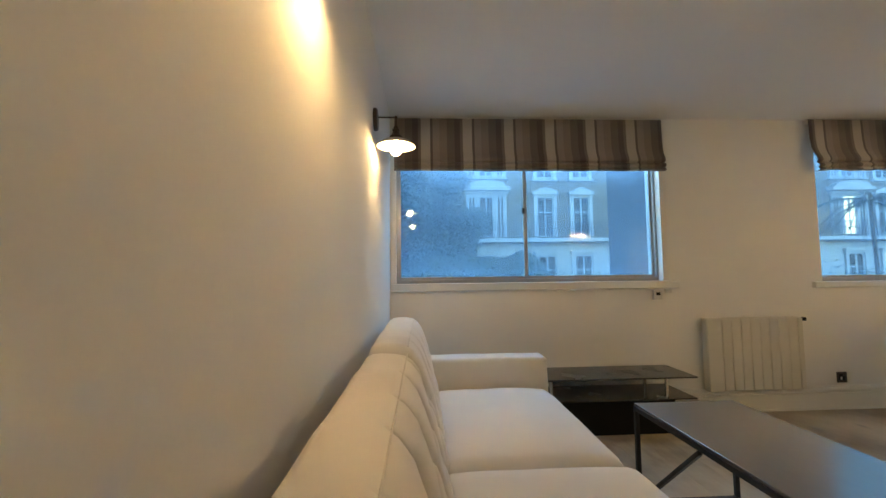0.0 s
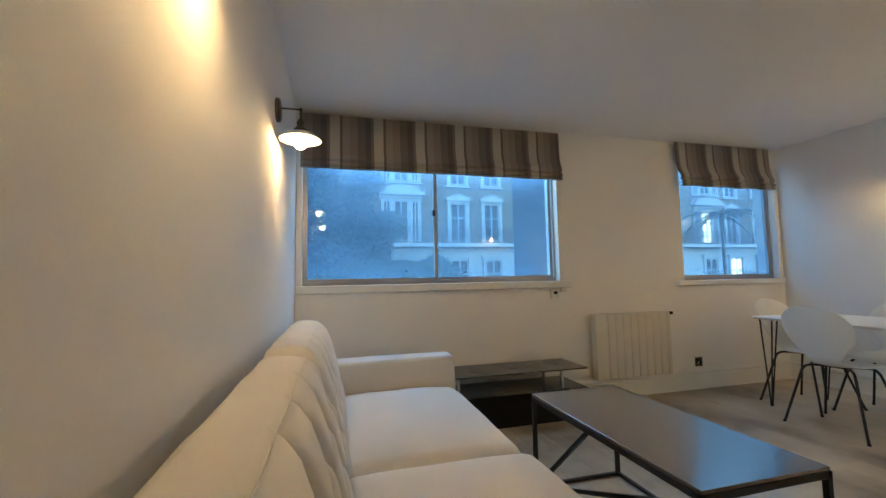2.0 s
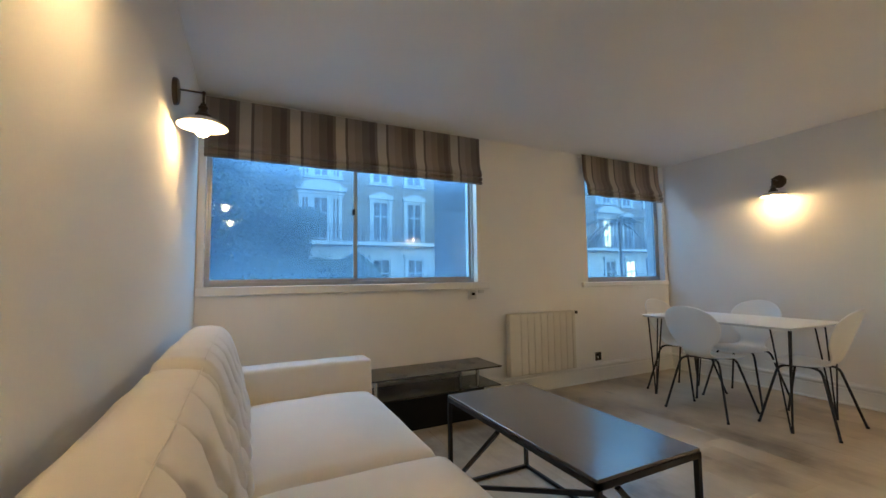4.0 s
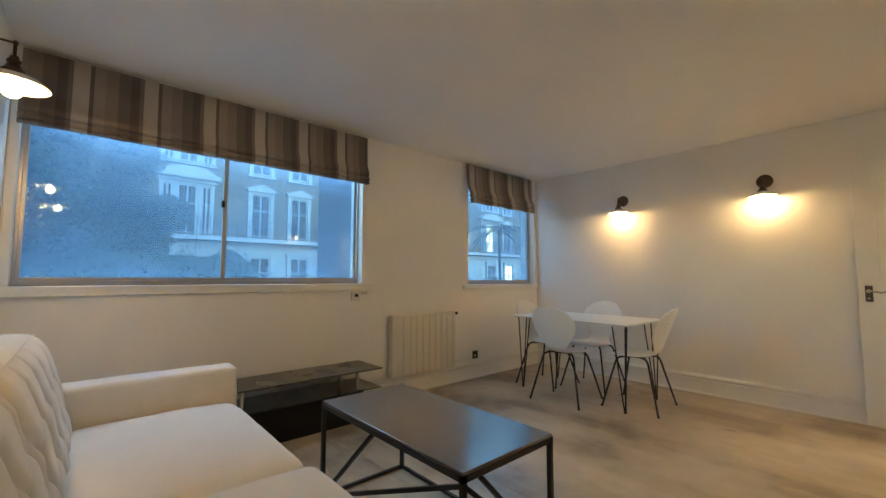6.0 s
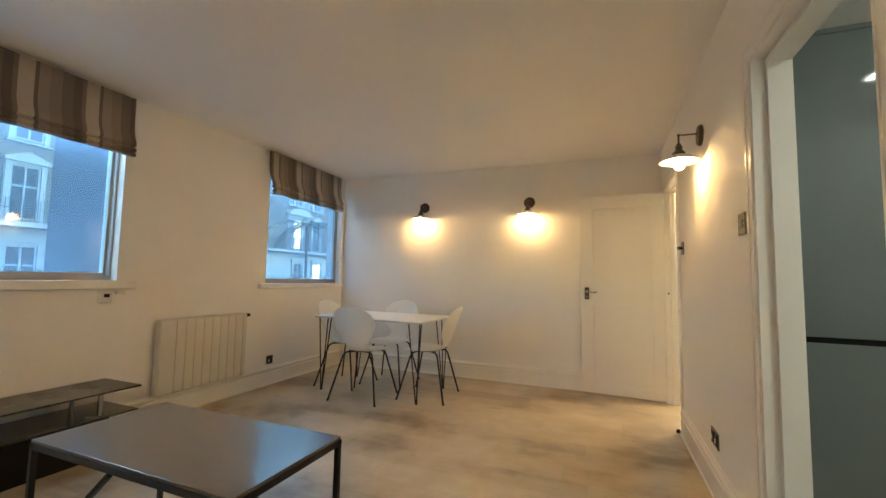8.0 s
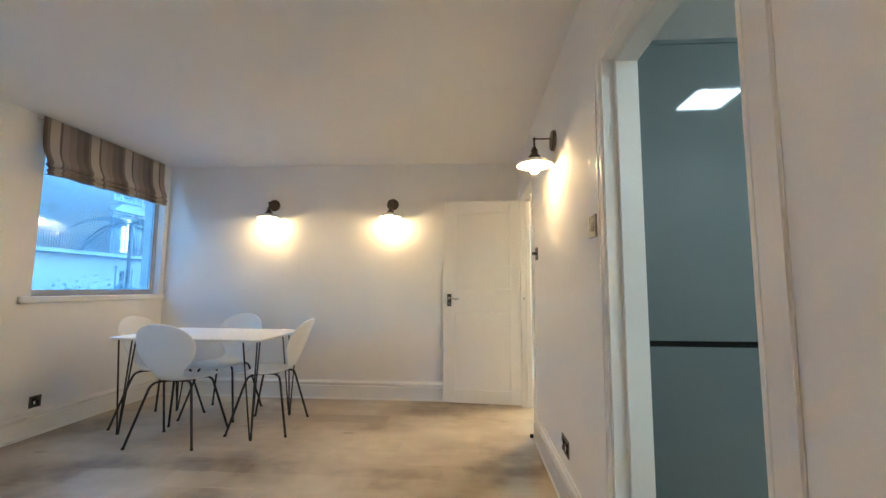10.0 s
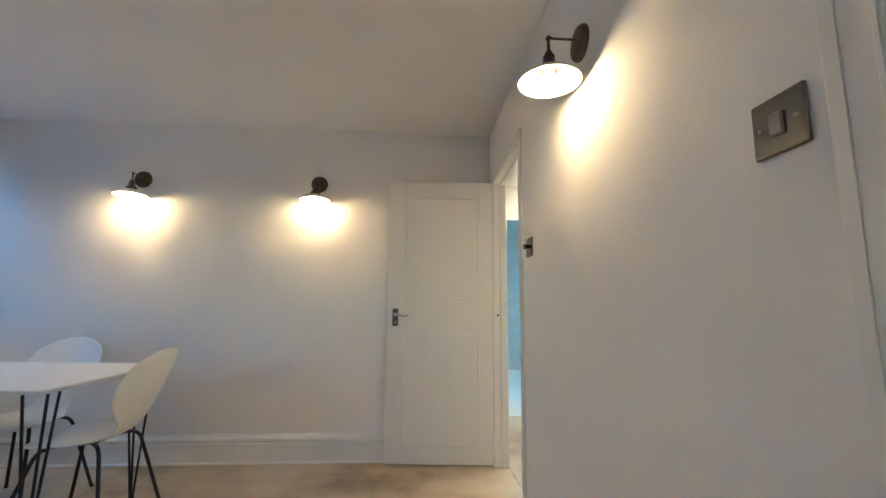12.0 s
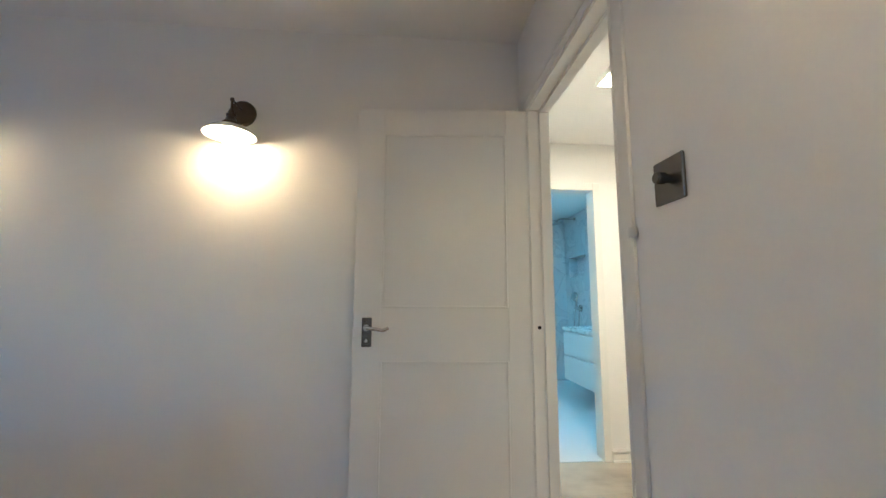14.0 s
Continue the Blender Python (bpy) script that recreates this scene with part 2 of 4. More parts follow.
floor = structure("floor", box(LEFT - 0.1, RIGHT + 0.1, NEAR - 0.1, FAR + 0.1, -0.12, -0.014), OAK, "light oak plank floor with worn pale and dark boards")
ceiling = structure("ceiling", box(LEFT - 0.1, RIGHT + 0.1, NEAR - 0.1, FAR + 0.1, CEIL, CEIL + 0.12), CEIL_PAINT, "plain matt off-white plaster ceiling")
wall_y("wall_window", FAR, FAR + 0.22, LEFT - 0.1, RIGHT + 0.1, -0.1, CEIL, [WIN_A, WIN_B], WALL_PAINT, "cream painted plaster wall with two windows")
wall_y("wall_near_kitchen", NEAR - WALL_K, NEAR, LEFT - 0.1, SPLIT, -0.1, CEIL, [(DOOR_K[0], DOOR_K[1], -0.1, DOOR_K[3])], WALL_PAINT, "cream painted plaster wall with the kitchen doorway")
wall_y("wall_near_hall", NEAR - WALL, NEAR, SPLIT, RIGHT, -0.1, CEIL, [(DOOR_H[0], DOOR_H[1], -0.1, DOOR_H[3])], WALL_PAINT, "cream painted plaster wall with the hall doorway")
structure("wall_left", box(LEFT - 0.1, LEFT, NEAR, FAR, -0.1, CEIL), WALL_PAINT, "cream painted plaster wall behind the sofa")
structure("wall_right", box(RIGHT, RIGHT + 0.1, NEAR, FAR, -0.1, CEIL), WALL_PAINT, "cream painted plaster wall behind the dining table")


def skirting_profile(length, height=0.185, depth=0.022):
    """A skirting board along +x, its back on y = 0, facing -y, with two mouldings on top."""
    pts = [(0, 0), (-depth - 0.006, 0), (-depth - 0.006, 0.010), (-depth, 0.016), (-depth, height * 0.70), (-depth * 0.60, height * 0.72), (-depth * 0.60, height * 0.77),
           (-depth * 1.05, height * 0.80), (-depth * 1.05, height * 0.86), (-depth * 0.80, height * 0.92), (-depth * 0.42, height * 0.95), (-depth * 0.36, height), (0, height)]
    bm = bmesh.new()
    a = [bm.verts.new((0, y, z)) for y, z in pts]
    b = [bm.verts.new((length, y, z)) for y, z in pts]
    n = len(pts)
    for k in range(n):
        bm.faces.new((a[k], a[(k + 1) % n], b[(k + 1) % n], b[k]))
    bm.faces.new(a)
    bm.faces.new(b)
    return bm


def skirting(name, x, y, length, turn, label="white painted moulded skirting board"):
    ob = structure(name, skirting_profile(length), GLOSS_WHITE, label)
    ob.matrix_basis = pose(x, y, 0, 0, 0, turn)


skirting("baseboard_window", LEFT, FAR, RIGHT - LEFT - 0.021, 0)
skirting("baseboard_right", RIGHT, FAR - 0.0, FAR - NEAR - 0.03, -90)
skirting("baseboard_near_a", DOOR_H[0] - 0.062, NEAR, DOOR_H[0] - 0.062 - DOOR_K[1] - 0.070, 180)
skirting("baseboard_near_b", DOOR_K[0] - 0.070, NEAR, DOOR_K[0] - 0.070 - LEFT, 180)
skirting("baseboard_left", LEFT, NEAR + 0.021, FAR - NEAR - 0.042, 90)


# ---- windows ----
def window(name, hole, mullions, label, sill_ends):
    x0, x1, z0, z1 = hole
    ob = thing(name, (x0 + x1) / 2, FAR, z0, label, "window")
    ob["kind"] = "structure"
    cx = (x0 + x1) / 2
    l, r, h = x0 - cx, x1 - cx, z1 - z0
    lin = bmesh.new()
    if mullions:
        block(lin, l - 0.03, l + 0.012, -0.012, 0.12, -0.0, h, 0.003)
    else:
        block(lin, l, l + 0.010, 0.0, 0.12, 0.0, h, 0.002)
    block(lin, r - 0.012, r + 0.038, -0.012, 0.12, -0.0, h, 0.003)
    part("window_lining", lin, GLOSS_WHITE, ob, "white painted reveal lining")
    part("window_sill", box(l - sill_ends[0], r + sill_ends[1], -0.030, 0.12, -0.062 if mullions else -0.050, 0.0, 0.006), GLOSS_WHITE, ob, "white painted sill board")
    fr = bmesh.new()
    y0, y1 = 0.055, 0.115
    block(fr, l + 0.012, r - 0.012, y0, y1, 0.0, 0.030, 0.003)
    block(fr, l + 0.012, r - 0.012, y0, y1, h - 0.03, h, 0.003)
    block(fr, l + 0.012, l + 0.030, y0, y1, 0.03, h - 0.03, 0.003)
    block(fr, r - 0.030, r - 0.012, y0, y1, 0.03, h - 0.03, 0.003)
    part("window_frame", fr, ALUMINIUM, ob, "grey aluminium sliding frame")
    edges = [l + 0.03, *[m - cx for m in mullions], r - 0.03]
    for i, (a, b) in enumerate(zip(edges, edges[1:])):
        yy = 0.070 + 0.016 * (i % 2)
        sash = bmesh.new()
        block(sash, a - 0.012, a + 0.016, yy, yy + 0.018, 0.03, h - 0.03, 0.002)
        block(sash, b - 0.016, b + 0.012, yy, yy + 0.018, 0.03, h - 0.03, 0.002)
        block(sash, a + 0.016, b - 0.016, yy, yy + 0.018, 0.03, 0.050, 0.002)
        block(sash, a + 0.016, b - 0.016, yy, yy + 0.018, h - 0.05, h - 0.03, 0.002)
        s = part("sash", sash, ALUMINIUM, ob)
        p = part("pane", box(a + 0.014, b - 0.014, yy + 0.007, yy + 0.011, 0.048, h - 0.048), GLASS, s, "glass pane with blue dusk haze in its colour")
        p.visible_shadow = False
        if i == 0 and mullions:
            part("catch", box(b - 0.030, b - 0.008, yy - 0.016, yy, h * 0.52 - 0.03, h * 0.52 + 0.02, 0.004), DARK, s, "small dark catch")
    return ob


GLASS, gt, gb = principled("window_glass")
gn, gl = gt.nodes, gt.links
gb.inputs["Base Color"].default_value = (0.9, 0.95, 1.0, 1)
trans, veil, gloss = gn.new("ShaderNodeBsdfTransparent"), gn.new("ShaderNodeBsdfTranslucent"), gn.new("ShaderNodeBsdfGlossy")
# blue dusk light and haze are put into the pane's tint and veil
trans.inputs["Color"].default_value = (0.70, 0.89, 1.0, 1)
veil.inputs["Color"].default_value = (0.29, 0.57, 0.92, 1)
gloss.inputs["Roughness"].default_value = 0.02
haze = gn.new("ShaderNodeTexNoise")
haze.inputs["Scale"].default_value = 2.2
haze.inputs["Detail"].default_value = 3
gco = gn.new("ShaderNodeTexCoord")
gl.new(gco.outputs["Object"], haze.inputs["Vector"])
mr = gn.new("ShaderNodeMapRange")
mr.inputs["From Min"].default_value, mr.inputs["From Max"].default_value = 0.3, 0.7
mr.inputs["To Min"].default_value, mr.inputs["To Max"].default_value = 0.13, 0.25
gl.new(haze.outputs["Fac"], mr.inputs["Value"])
mix1, mix2 = gn.new("ShaderNodeMixShader"), gn.new("ShaderNodeMixShader")
gl.new(mr.outputs["Result"], mix1.inputs["Fac"])
gl.new(trans.outputs[0], mix1.inputs[1])
gl.new(veil.outputs[0], mix1.inputs[2])
mix2.inputs["Fac"].default_value = 0.045
gl.new(mix1.outputs[0], mix2.inputs[1])
gl.new(gloss.outputs[0], mix2.inputs[2])
gl.new(mix2.outputs[0], gn["Material Output"].inputs["Surface"])

window("window_1", WIN_A, [0.87], "wide aluminium sliding window with white sill beside the sofa", (0.034, 0.11))
window("window_2", WIN_B, [], "small aluminium window with white sill beside the dining table", (0.085, 0.038))


def stripes_material(name, start):
    """Woven stripes across the blind, in browns, greys and cream."""
    m, t, b = principled(name)
    n, link = t.nodes, t.links
    co, sep = n.new("ShaderNodeTexCoord"), n.new("ShaderNodeSeparateXYZ")
    link.new(co.outputs["Object"], sep.inputs[0])
    mul, fr = n.new("ShaderNodeMath"), n.new("ShaderNodeMath")
    mul.operation, fr.operation = 'DIVIDE', 'FRACT'
    mul.inputs[1].default_value = 0.335
    off = n.new("ShaderNodeMath")
    off.inputs[1].default_value = 3.35 - start
    link.new(sep.outputs["X"], off.inputs[0])
    link.new(off.outputs[0], mul.inputs[0])
    link.new(mul.outputs[0], fr.inputs[0])
    ramp = n.new("ShaderNodeValToRGB")
    ramp.color_ramp.interpolation = 'CONSTANT'
    cols = [(0.0, (0.47, 0.41, 0.335)), (0.22, (0.135, 0.105, 0.090)), (0.28, (0.3, 0.25, 0.205)), (0.44, (0.245, 0.20, 0.162)), (0.62, (0.165, 0.128, 0.108)), (0.80, (0.11, 0.084, 0.073)), (0.93, (0.19, 0.15, 0.125))]
    el = ramp.color_ramp.elements
    el[0].position, el[0].color = cols[0][0], (*cols[0][1], 1)
    el[1].position, el[1].color = cols[1][0], (*cols[1][1], 1)
    for p, c in cols[2:]:
        e = el.new(p)
        e.color = (*c, 1)
    link.new(fr.outputs[0], ramp.inputs[0])
    weave = n.new("ShaderNodeTexNoise")
    weave.inputs["Scale"].default_value = 260
    link.new(co.outputs["Object"], weave.inputs["Vector"])
    mr = n.new("ShaderNodeMapRange")
    mr.inputs["To Min"].default_value, mr.inputs["To Max"].default_value = 0.75, 1.25
    link.new(weave.outputs["Fac"], mr.inputs["Value"])
    sc = n.new("ShaderNodeVectorMath")
    sc.operation = 'SCALE'
    link.new(ramp.outputs["Color"], sc.inputs[0])
    link.new(mr.outputs["Result"], sc.inputs["Scale"])
    link.new(sc.outputs["Vector"], b.inputs["Base Color"])
    bp = n.new("ShaderNodeBump")
    bp.inputs["Strength"].default_value, bp.inputs["Distance"].default_value = 0.5, 0.002
    link.new(weave.outputs["Fac"], bp.inputs["Height"])
    link.new(bp.outputs["Normal"], b.inputs["Normal"])
    b.inputs["Roughness"].default_value = 0.92
    b.inputs["Sheen Weight"].default_value = 0.2
    return m


STRIPES_A, STRIPES_B = stripes_material("striped_fabric_wide", 0.21), stripes_material("striped_fabric_small", 0.052)


def roman_blind(x0, x1, z_top, z_bottom, y, label, slump, seed, fabric):
    """A raised Roman blind: a flat upper part over a bundle of soft folds."""
    rnd = random.Random(seed)
    w = x1 - x0
    ob = thing("roman_blind", x0, y, z_top, label, "blind", "striped blinds at the windows")
    part("headrail", box(0.0, w, -0.028, 0.028, -0.018, 0.007, 0.002), GLOSS_WHITE, ob, "white painted batten")
    drop = z_top - z_bottom
    bm = bmesh.new()
    nx = int(w / 0.02)
    # profile of the folded cloth: depth off the wall, height
    prof = [(0.030, 0.003), (0.033, -0.35 * drop), (0.036, -0.55 * drop), (0.046, -0.66 * drop), (0.062, -0.74 * drop), (0.068, -0.80 * drop), (0.058, -0.835 * drop),
            (0.047, -0.84 * drop), (0.066, -0.865 * drop), (0.074, -0.90 * drop), (0.062, -0.93 * drop), (0.050, -0.935 * drop), (0.068, -0.955 * drop),
            (0.070, -0.985 * drop), (0.050, -1.0 * drop), (0.015, -0.985 * drop)]
    grid = []
    ph = rnd.random() * 6
    for i in range(nx + 1):
        x = w * i / nx
        wob = slump * (0.5 + 0.5 * math.sin(x * 17 + ph)) + slump * 0.6 * noise.noise(Vector((x * 9, seed, 0)))
        col = []
        for k, (d, h) in enumerate(prof):
            f = max(0.0, (-h / drop - 0.45) / 0.55)
            col.append(bm.verts.new((x, -d - wob * f * 0.9, h - wob * f * f * 0.5 + 0.004 * noise.noise(Vector((x * 14, k * 0.7, seed))) * f)))
        grid.append(col)
    for a, b in zip(grid, grid[1:]):
        for k in range(len(prof) - 1):
            bm.faces.new((a[k], a[k + 1], b[k + 1], b[k]))
    cloth = part("cloth", bm, fabric, ob, "striped brown and cream woven fabric in folds")
    sol = cloth.modifiers.new("thick", 'SOLIDIFY')
    sol.thickness, sol.offset = 0.003, -1
    smooth(cloth, 60)
    return ob


roman_blind(-0.20, 1.985, 2.375, 1.948, FAR - 0.002 - 0.028, "raised striped brown and cream Roman blind over the wide window", 0.008, 3, STRIPES_A)
roman_blind(3.258, 4.470, 2.390, 1.960, FAR - 0.002 - 0.028, "raised striped brown and cream Roman blind over the small window", 0.044, 8, STRIPES_B)


# ---- doorways ----
def doorcase(name, hole, label, deep, wide, stop_at):
    """Lining, stop and moulded architraves round an opening of the near wall; deep: the wall's thickness, wide: the architrave's width."""
    x0, x1, _, z1 = hole
    ob = thing(name, (x0 + x1) / 2, NEAR, 0, label, "door frame")
    ob["kind"] = "structure"
    c = (x0 + x1) / 2
    l, r = x0 - c, x1 - c
    lin = bmesh.new()
    block(lin, l, l + 0.014, -deep - 0.004, 0.004, 0, z1, 0.002)
    block(lin, r - 0.014, r, -deep - 0.004, 0.004, 0, z1, 0.002)
    block(lin, l + 0.014, r - 0.014, -deep - 0.004, 0.004, z1 - 0.014, z1, 0.002)
    part("lining", lin, GLOSS_WHITE, ob)
    st = bmesh.new()
    p = 0.014 if deep < 0.1 else 0.019
    block(st, l + 0.014, l + 0.014 + p, -deep, stop_at, 0, z1 - 0.014, 0.002)
    block(st, r - 0.014 - p, r - 0.014, -deep, stop_at, 0, z1 - 0.014, 0.002)
    block(st, l + 0.014 + p, r - 0.014 - p, -deep, stop_at, z1 - 0.014 - p, z1 - 0.014, 0.002)
    part("door_stop", st, GLOSS_WHITE, ob)
    for side in (1, -1):
        y0, y1 = (0.0, 0.007) if side == 1 else (-deep - 0.010, -deep)
        ar = bmesh.new()
        for a, b in ((l - wide, l + 0.004), (r - 0.004, r + wide)):
            block(ar, a, b, y0, y1, 0, z1 + wide - 0.003, 0.003, 2)
        block(ar, l - wide, r + wide, y0 + 0.0008, y1 + 0.0008, z1 - 0.004, z1 + wide, 0.003, 2)
        # raised outer bead and a fine inner one
        for e0, e1, h in ((wide - 0.022, wide, 0.0028), (0.0, 0.007, 0.002)):
            yb0, yb1 = (0.007, 0.007 + h) if side == 1 else (-deep - 0.010 - h, -deep - 0.010)
            block(ar, l - e1, l - e0, yb0, yb1, 0, z1 + e0, 0.001)
            block(ar, r + e0, r + e1, yb0, yb1, 0, z1 + e0, 0.001)
            block(ar, l - e1, r + e1, yb0, yb1, z1 + e0, z1 + e1, 0.001)
        part("architrave", ar, GLOSS_WHITE, ob)
    return ob


doorcase("door_frame_1", DOOR_K, "white gloss painted door frame of the kitchen doorway", WALL_K, 0.068, -0.044)
hall_frame = doorcase("door_frame_2", DOOR_H, "white gloss painted door frame of the hall doorway", WALL, 0.058, -0.045)
part("bolt_hole", lathe(bmesh.new(), [(0.0, -0.002), (0.008, -0.002), (0.007, 0.003), (0.0, 0.003)], (-1, 0, 0), ((DOOR_H[1] - DOOR_H[0]) / 2 - 0.014, -0.026, 1.017), 16), DARK, hall_frame, "small dark bolt hole")


def panel_door():
    """The open door: hinged at the doorway, standing along the wall."""
    ob = thing("door_1", 4.505, NEAR + 0.006, 0.012, "open white painted two-panel door with a steel lever handle", "door", turn=86.0)
    ob["kind"] = "structure"
    w, h, d = 0.755, 1.975, 0.036
    bm = bmesh.new()
    # x along the leaf, y 0 (room side) to -d (wall side)
    st_l, st_r = 0.095, 0.115
    rails = [(0, 0.115), (0.865, 1.085), (1.86, h)]
    block(bm, 0, st_l, -d, 0, 0, h, 0.002)
    block(bm, w - st_r, w, -d, 0, 0, h, 0.002)
    for a, b in rails:
        block(bm, st_l, w - st_r, -d, 0, a, b)
    body = part("door_leaf", bm, GLOSS_WHITE, ob)
    for a, b in ((0.115, 0.865), (1.085, 1.86)):
        pb = box(st_l, w - st_r, -d + 0.010, -0.010, a, b)
        part("door_panel", pb, GLOSS_WHITE, ob)
        bead = bmesh.new()
        block(bead, st_l, st_l + 0.009, -0.010, 0.002, a, b, 0.003)
        block(bead, w - st_r - 0.009, w - st_r, -0.010, 0.002, a, b, 0.003)
        block(bead, st_l + 0.009, w - st_r - 0.009, -0.010, 0.002, a, a + 0.009, 0.003)
        block(bead, st_l + 0.009, w - st_r - 0.009, -0.010, 0.002, b - 0.009, b, 0.003)
        part("bead", bead, GLOSS_WHITE, ob)
    hz = 0.985
    plate = part("handle_plate", box(w - 0.080, w - 0.038, 0.0, 0.006, hz - 0.062, hz + 0.060, 0.003), STEEL_PLATE, ob, "dark polished steel backplate")
    lev = bmesh.new()
    tube(lev, rounded([(w - 0.059, 0.004, hz + 0.018), (w - 0.059, 0.045, hz + 0.018), (w - 0.095, 0.047, hz + 0.016), (w - 0.135, 0.046, hz + 0.008), (w - 0.155, 0.045, hz + 0.020)], 0.014), 0.0075)
    lathe(lev, [(0.0, 0), (0.014, 0), (0.014, 0.008), (0.0, 0.008)], (0, 1, 0), (w - 0.059, 0.006, hz + 0.018), 16)
    smooth(part("lever", lev, CHROME, plate, "chrome lever"))
    sn = bmesh.new()
    lathe(sn, [(0.0, 0), (0.007, 0), (0.007, 0.006), (0.0, 0.006)], (0, 1, 0), (w - 0.059, 0.006, hz - 0.036), 16)
    part("thumb_turn", sn, CHROME, plate)
    return ob


panel_door()


# ---- living end: sofa, coffee table, media stand ----
def sofa():
    y0, y1 = 0.20, 2.62
    ob = thing("sofa", 0.28, (y0 + y1) / 2, 0, "oatmeal fabric sofa with tufted back and square arms along the wall", "sofa")
    cx, cy = 0.28, (y0 + y1) / 2
    a, b = y0 - cy, y1 - cy

    def soft(name, x0, x1, ya, yb, z0, z1, bevel, crown, label="", seed=0):
        """An upholstered block with a crowned top."""
        bm = bmesh.new()
        block(bm, x0, x1, ya, yb, z0, z1, bevel, 4)
        bmesh.ops.subdivide_edges(bm, edges=[e for e in bm.edges if e.calc_length() > 0.12], cuts=9, use_grid_fill=True)
        for v in bm.verts:
            u = (v.co.x - x0) / (x1 - x0) * 2 - 1
            w = (v.co.y - ya) / (yb - ya) * 2 - 1
            t = (v.co.z - z0) / (z1 - z0)
            swell = max(0.0, 1 - u ** 4) * max(0.0, 1 - w ** 4)
            v.co.z += crown * swell * t
            v.co += 0.005 * noise.noise_vector(v.co * 5 + Vector((seed, 0, 0)))
        return smooth(part(name, bm, LINEN, ob, label), 70)

    soft("base", -0.48, 0.49, a + 0.02, b - 0.02, 0.09, 0.30, 0.02, 0.0)
    soft("arm", -0.50, 0.522, b - 0.175, b, 0.09, 0.598, 0.022, 0.003, "square padded arm")
    soft("arm", -0.50, 0.522, a, a + 0.175, 0.09, 0.598, 0.022, 0.003, "square padded arm")
    mid = 1.42 - cy
    soft("seat_cushion", -0.22, 0.512, mid + 0.004, b - 0.180, 0.285, 0.415, 0.058, 0.046, "plump seat cushion", 3)
    soft("seat_cushion", -0.22, 0.535, a + 0.180, mid - 0.004, 0.285, 0.415, 0.058, 0.046, "plump seat cushion", 9)
    # tufted back, in two cushions
    PITCH = 0.213
    prof = [(-0.160, 0.12), (-0.166, 0.45), (-0.180, 0.74), (-0.184, 0.80), (-0.186, 0.832), (-0.181, 0.851), (-0.160, 0.862), (-0.13, 0.865), (-0.085, 0.863), (-0.050, 0.856), (-0.022, 0.838), (0.004, 0.805), (0.022, 0.765),
            (0.038, 0.715), (0.053, 0.66), (0.067, 0.605), (0.080, 0.55), (0.092, 0.50), (0.104, 0.45), (0.112, 0.40), (0.10, 0.33)]
    # finer steps down the front
    prof = [p for u, v in zip(prof, prof[1:]) for p in ([u] if u[0] < -0.09 else [(u[0] + (v[0] - u[0]) * j / 3, u[1] + (v[1] - u[1]) * j / 3) for j in range(3)])] + [prof[-1]]
    for ya, yb, seed in ((1.385, y1 - 0.145, 1), (y0 + 0.034, 1.385, 5)):
        bm = bmesh.new()
        n = 240
        cols = []
        for i in range(n + 1):
            y = ya + (yb - ya) * i / n
            e = min(y - ya, yb - y)
            edge = math.sqrt(max(0.0, 1 - (1 - min(1.0, e / 0.07)) ** 2))
            col = []
            for k, (x, z) in enumerate(prof):
                d = 0.0
                if z > 0.34 and x > -0.03:
                    # buttons in a diamond pattern with soft pleats running between them
                    row = (0.80 - z) / 0.155
                    ph = (y - ya) / PITCH
                    best = 9.0
                    for r in (0, 1, 2):
                        for c in range(-1, 7):
                            by = c + 0.5 * (r % 2)
                            dd = math.hypot((ph - by) * PITCH, (row - r - 0.35) * 0.155)
                            best = min(best, dd)
                    d = -0.044 * math.exp(-(best / 0.036) ** 2)
                    down = row - 0.35
                    if down > 0:
                        for g in ((ph + 0.5 * down) % 1.0, (ph - 0.5 * down) % 1.0):
                            g = min(g, 1 - g) * PITCH
                            d -= (0.022 * math.exp(-(g / 0.022) ** 2) + 0.008 * math.exp(-(g / 0.006) ** 2)) * min(1.0, down / 0.2)
                if x > -0.055 and z > 0.735:
                    # sewn pleats running down from the top edge to the first buttons
                    g = abs((((y - ya) / PITCH + 0.5) % 1.0) - 0.5) * PITCH
                    d -= (0.007 * math.exp(-(g / 0.022) ** 2) + 0.008 * math.exp(-(g / 0.005) ** 2)) * min(1.0, (0.87 - z) / 0.03)
                lift = 0.012 * noise.noise(Vector((y * 3, seed, 0))) if z > 0.7 else 0
                if seed == 1 and z > 0.6:
                    lift += 0.006
                elif z > 0.6:
                    lift -= 0.008
                cxk = -0.06
                xx = cxk + (x - cxk) * (0.55 + 0.45 * edge) + d if x > cxk else x
                zz = z - (1 - edge) * 0.085 * max(0, (z - 0.5)) / 0.34 + lift
                q = Vector((xx - cx, y - cy, zz))
                if x > -0.2:
                    q += 0.004 * noise.noise_vector(q * 7)
                col.append(bm.verts.new(q))
            cols.append(col)
        for p, q in zip(cols, cols[1:]):
            for k in range(len(prof) - 1):
                bm.faces.new((p[k], p[k + 1], q[k + 1], q[k]))
            bm.faces.new((p[-1], p[0], q[0], q[-1]))
        bm.faces.new(cols[0])
        bm.faces.new(cols[-1])
        back = smooth(part("back_cushion", bm, LINEN, ob, "deep buttoned back cushion"), 80)
        # piped seam along the top edge
        seam = bmesh.new()
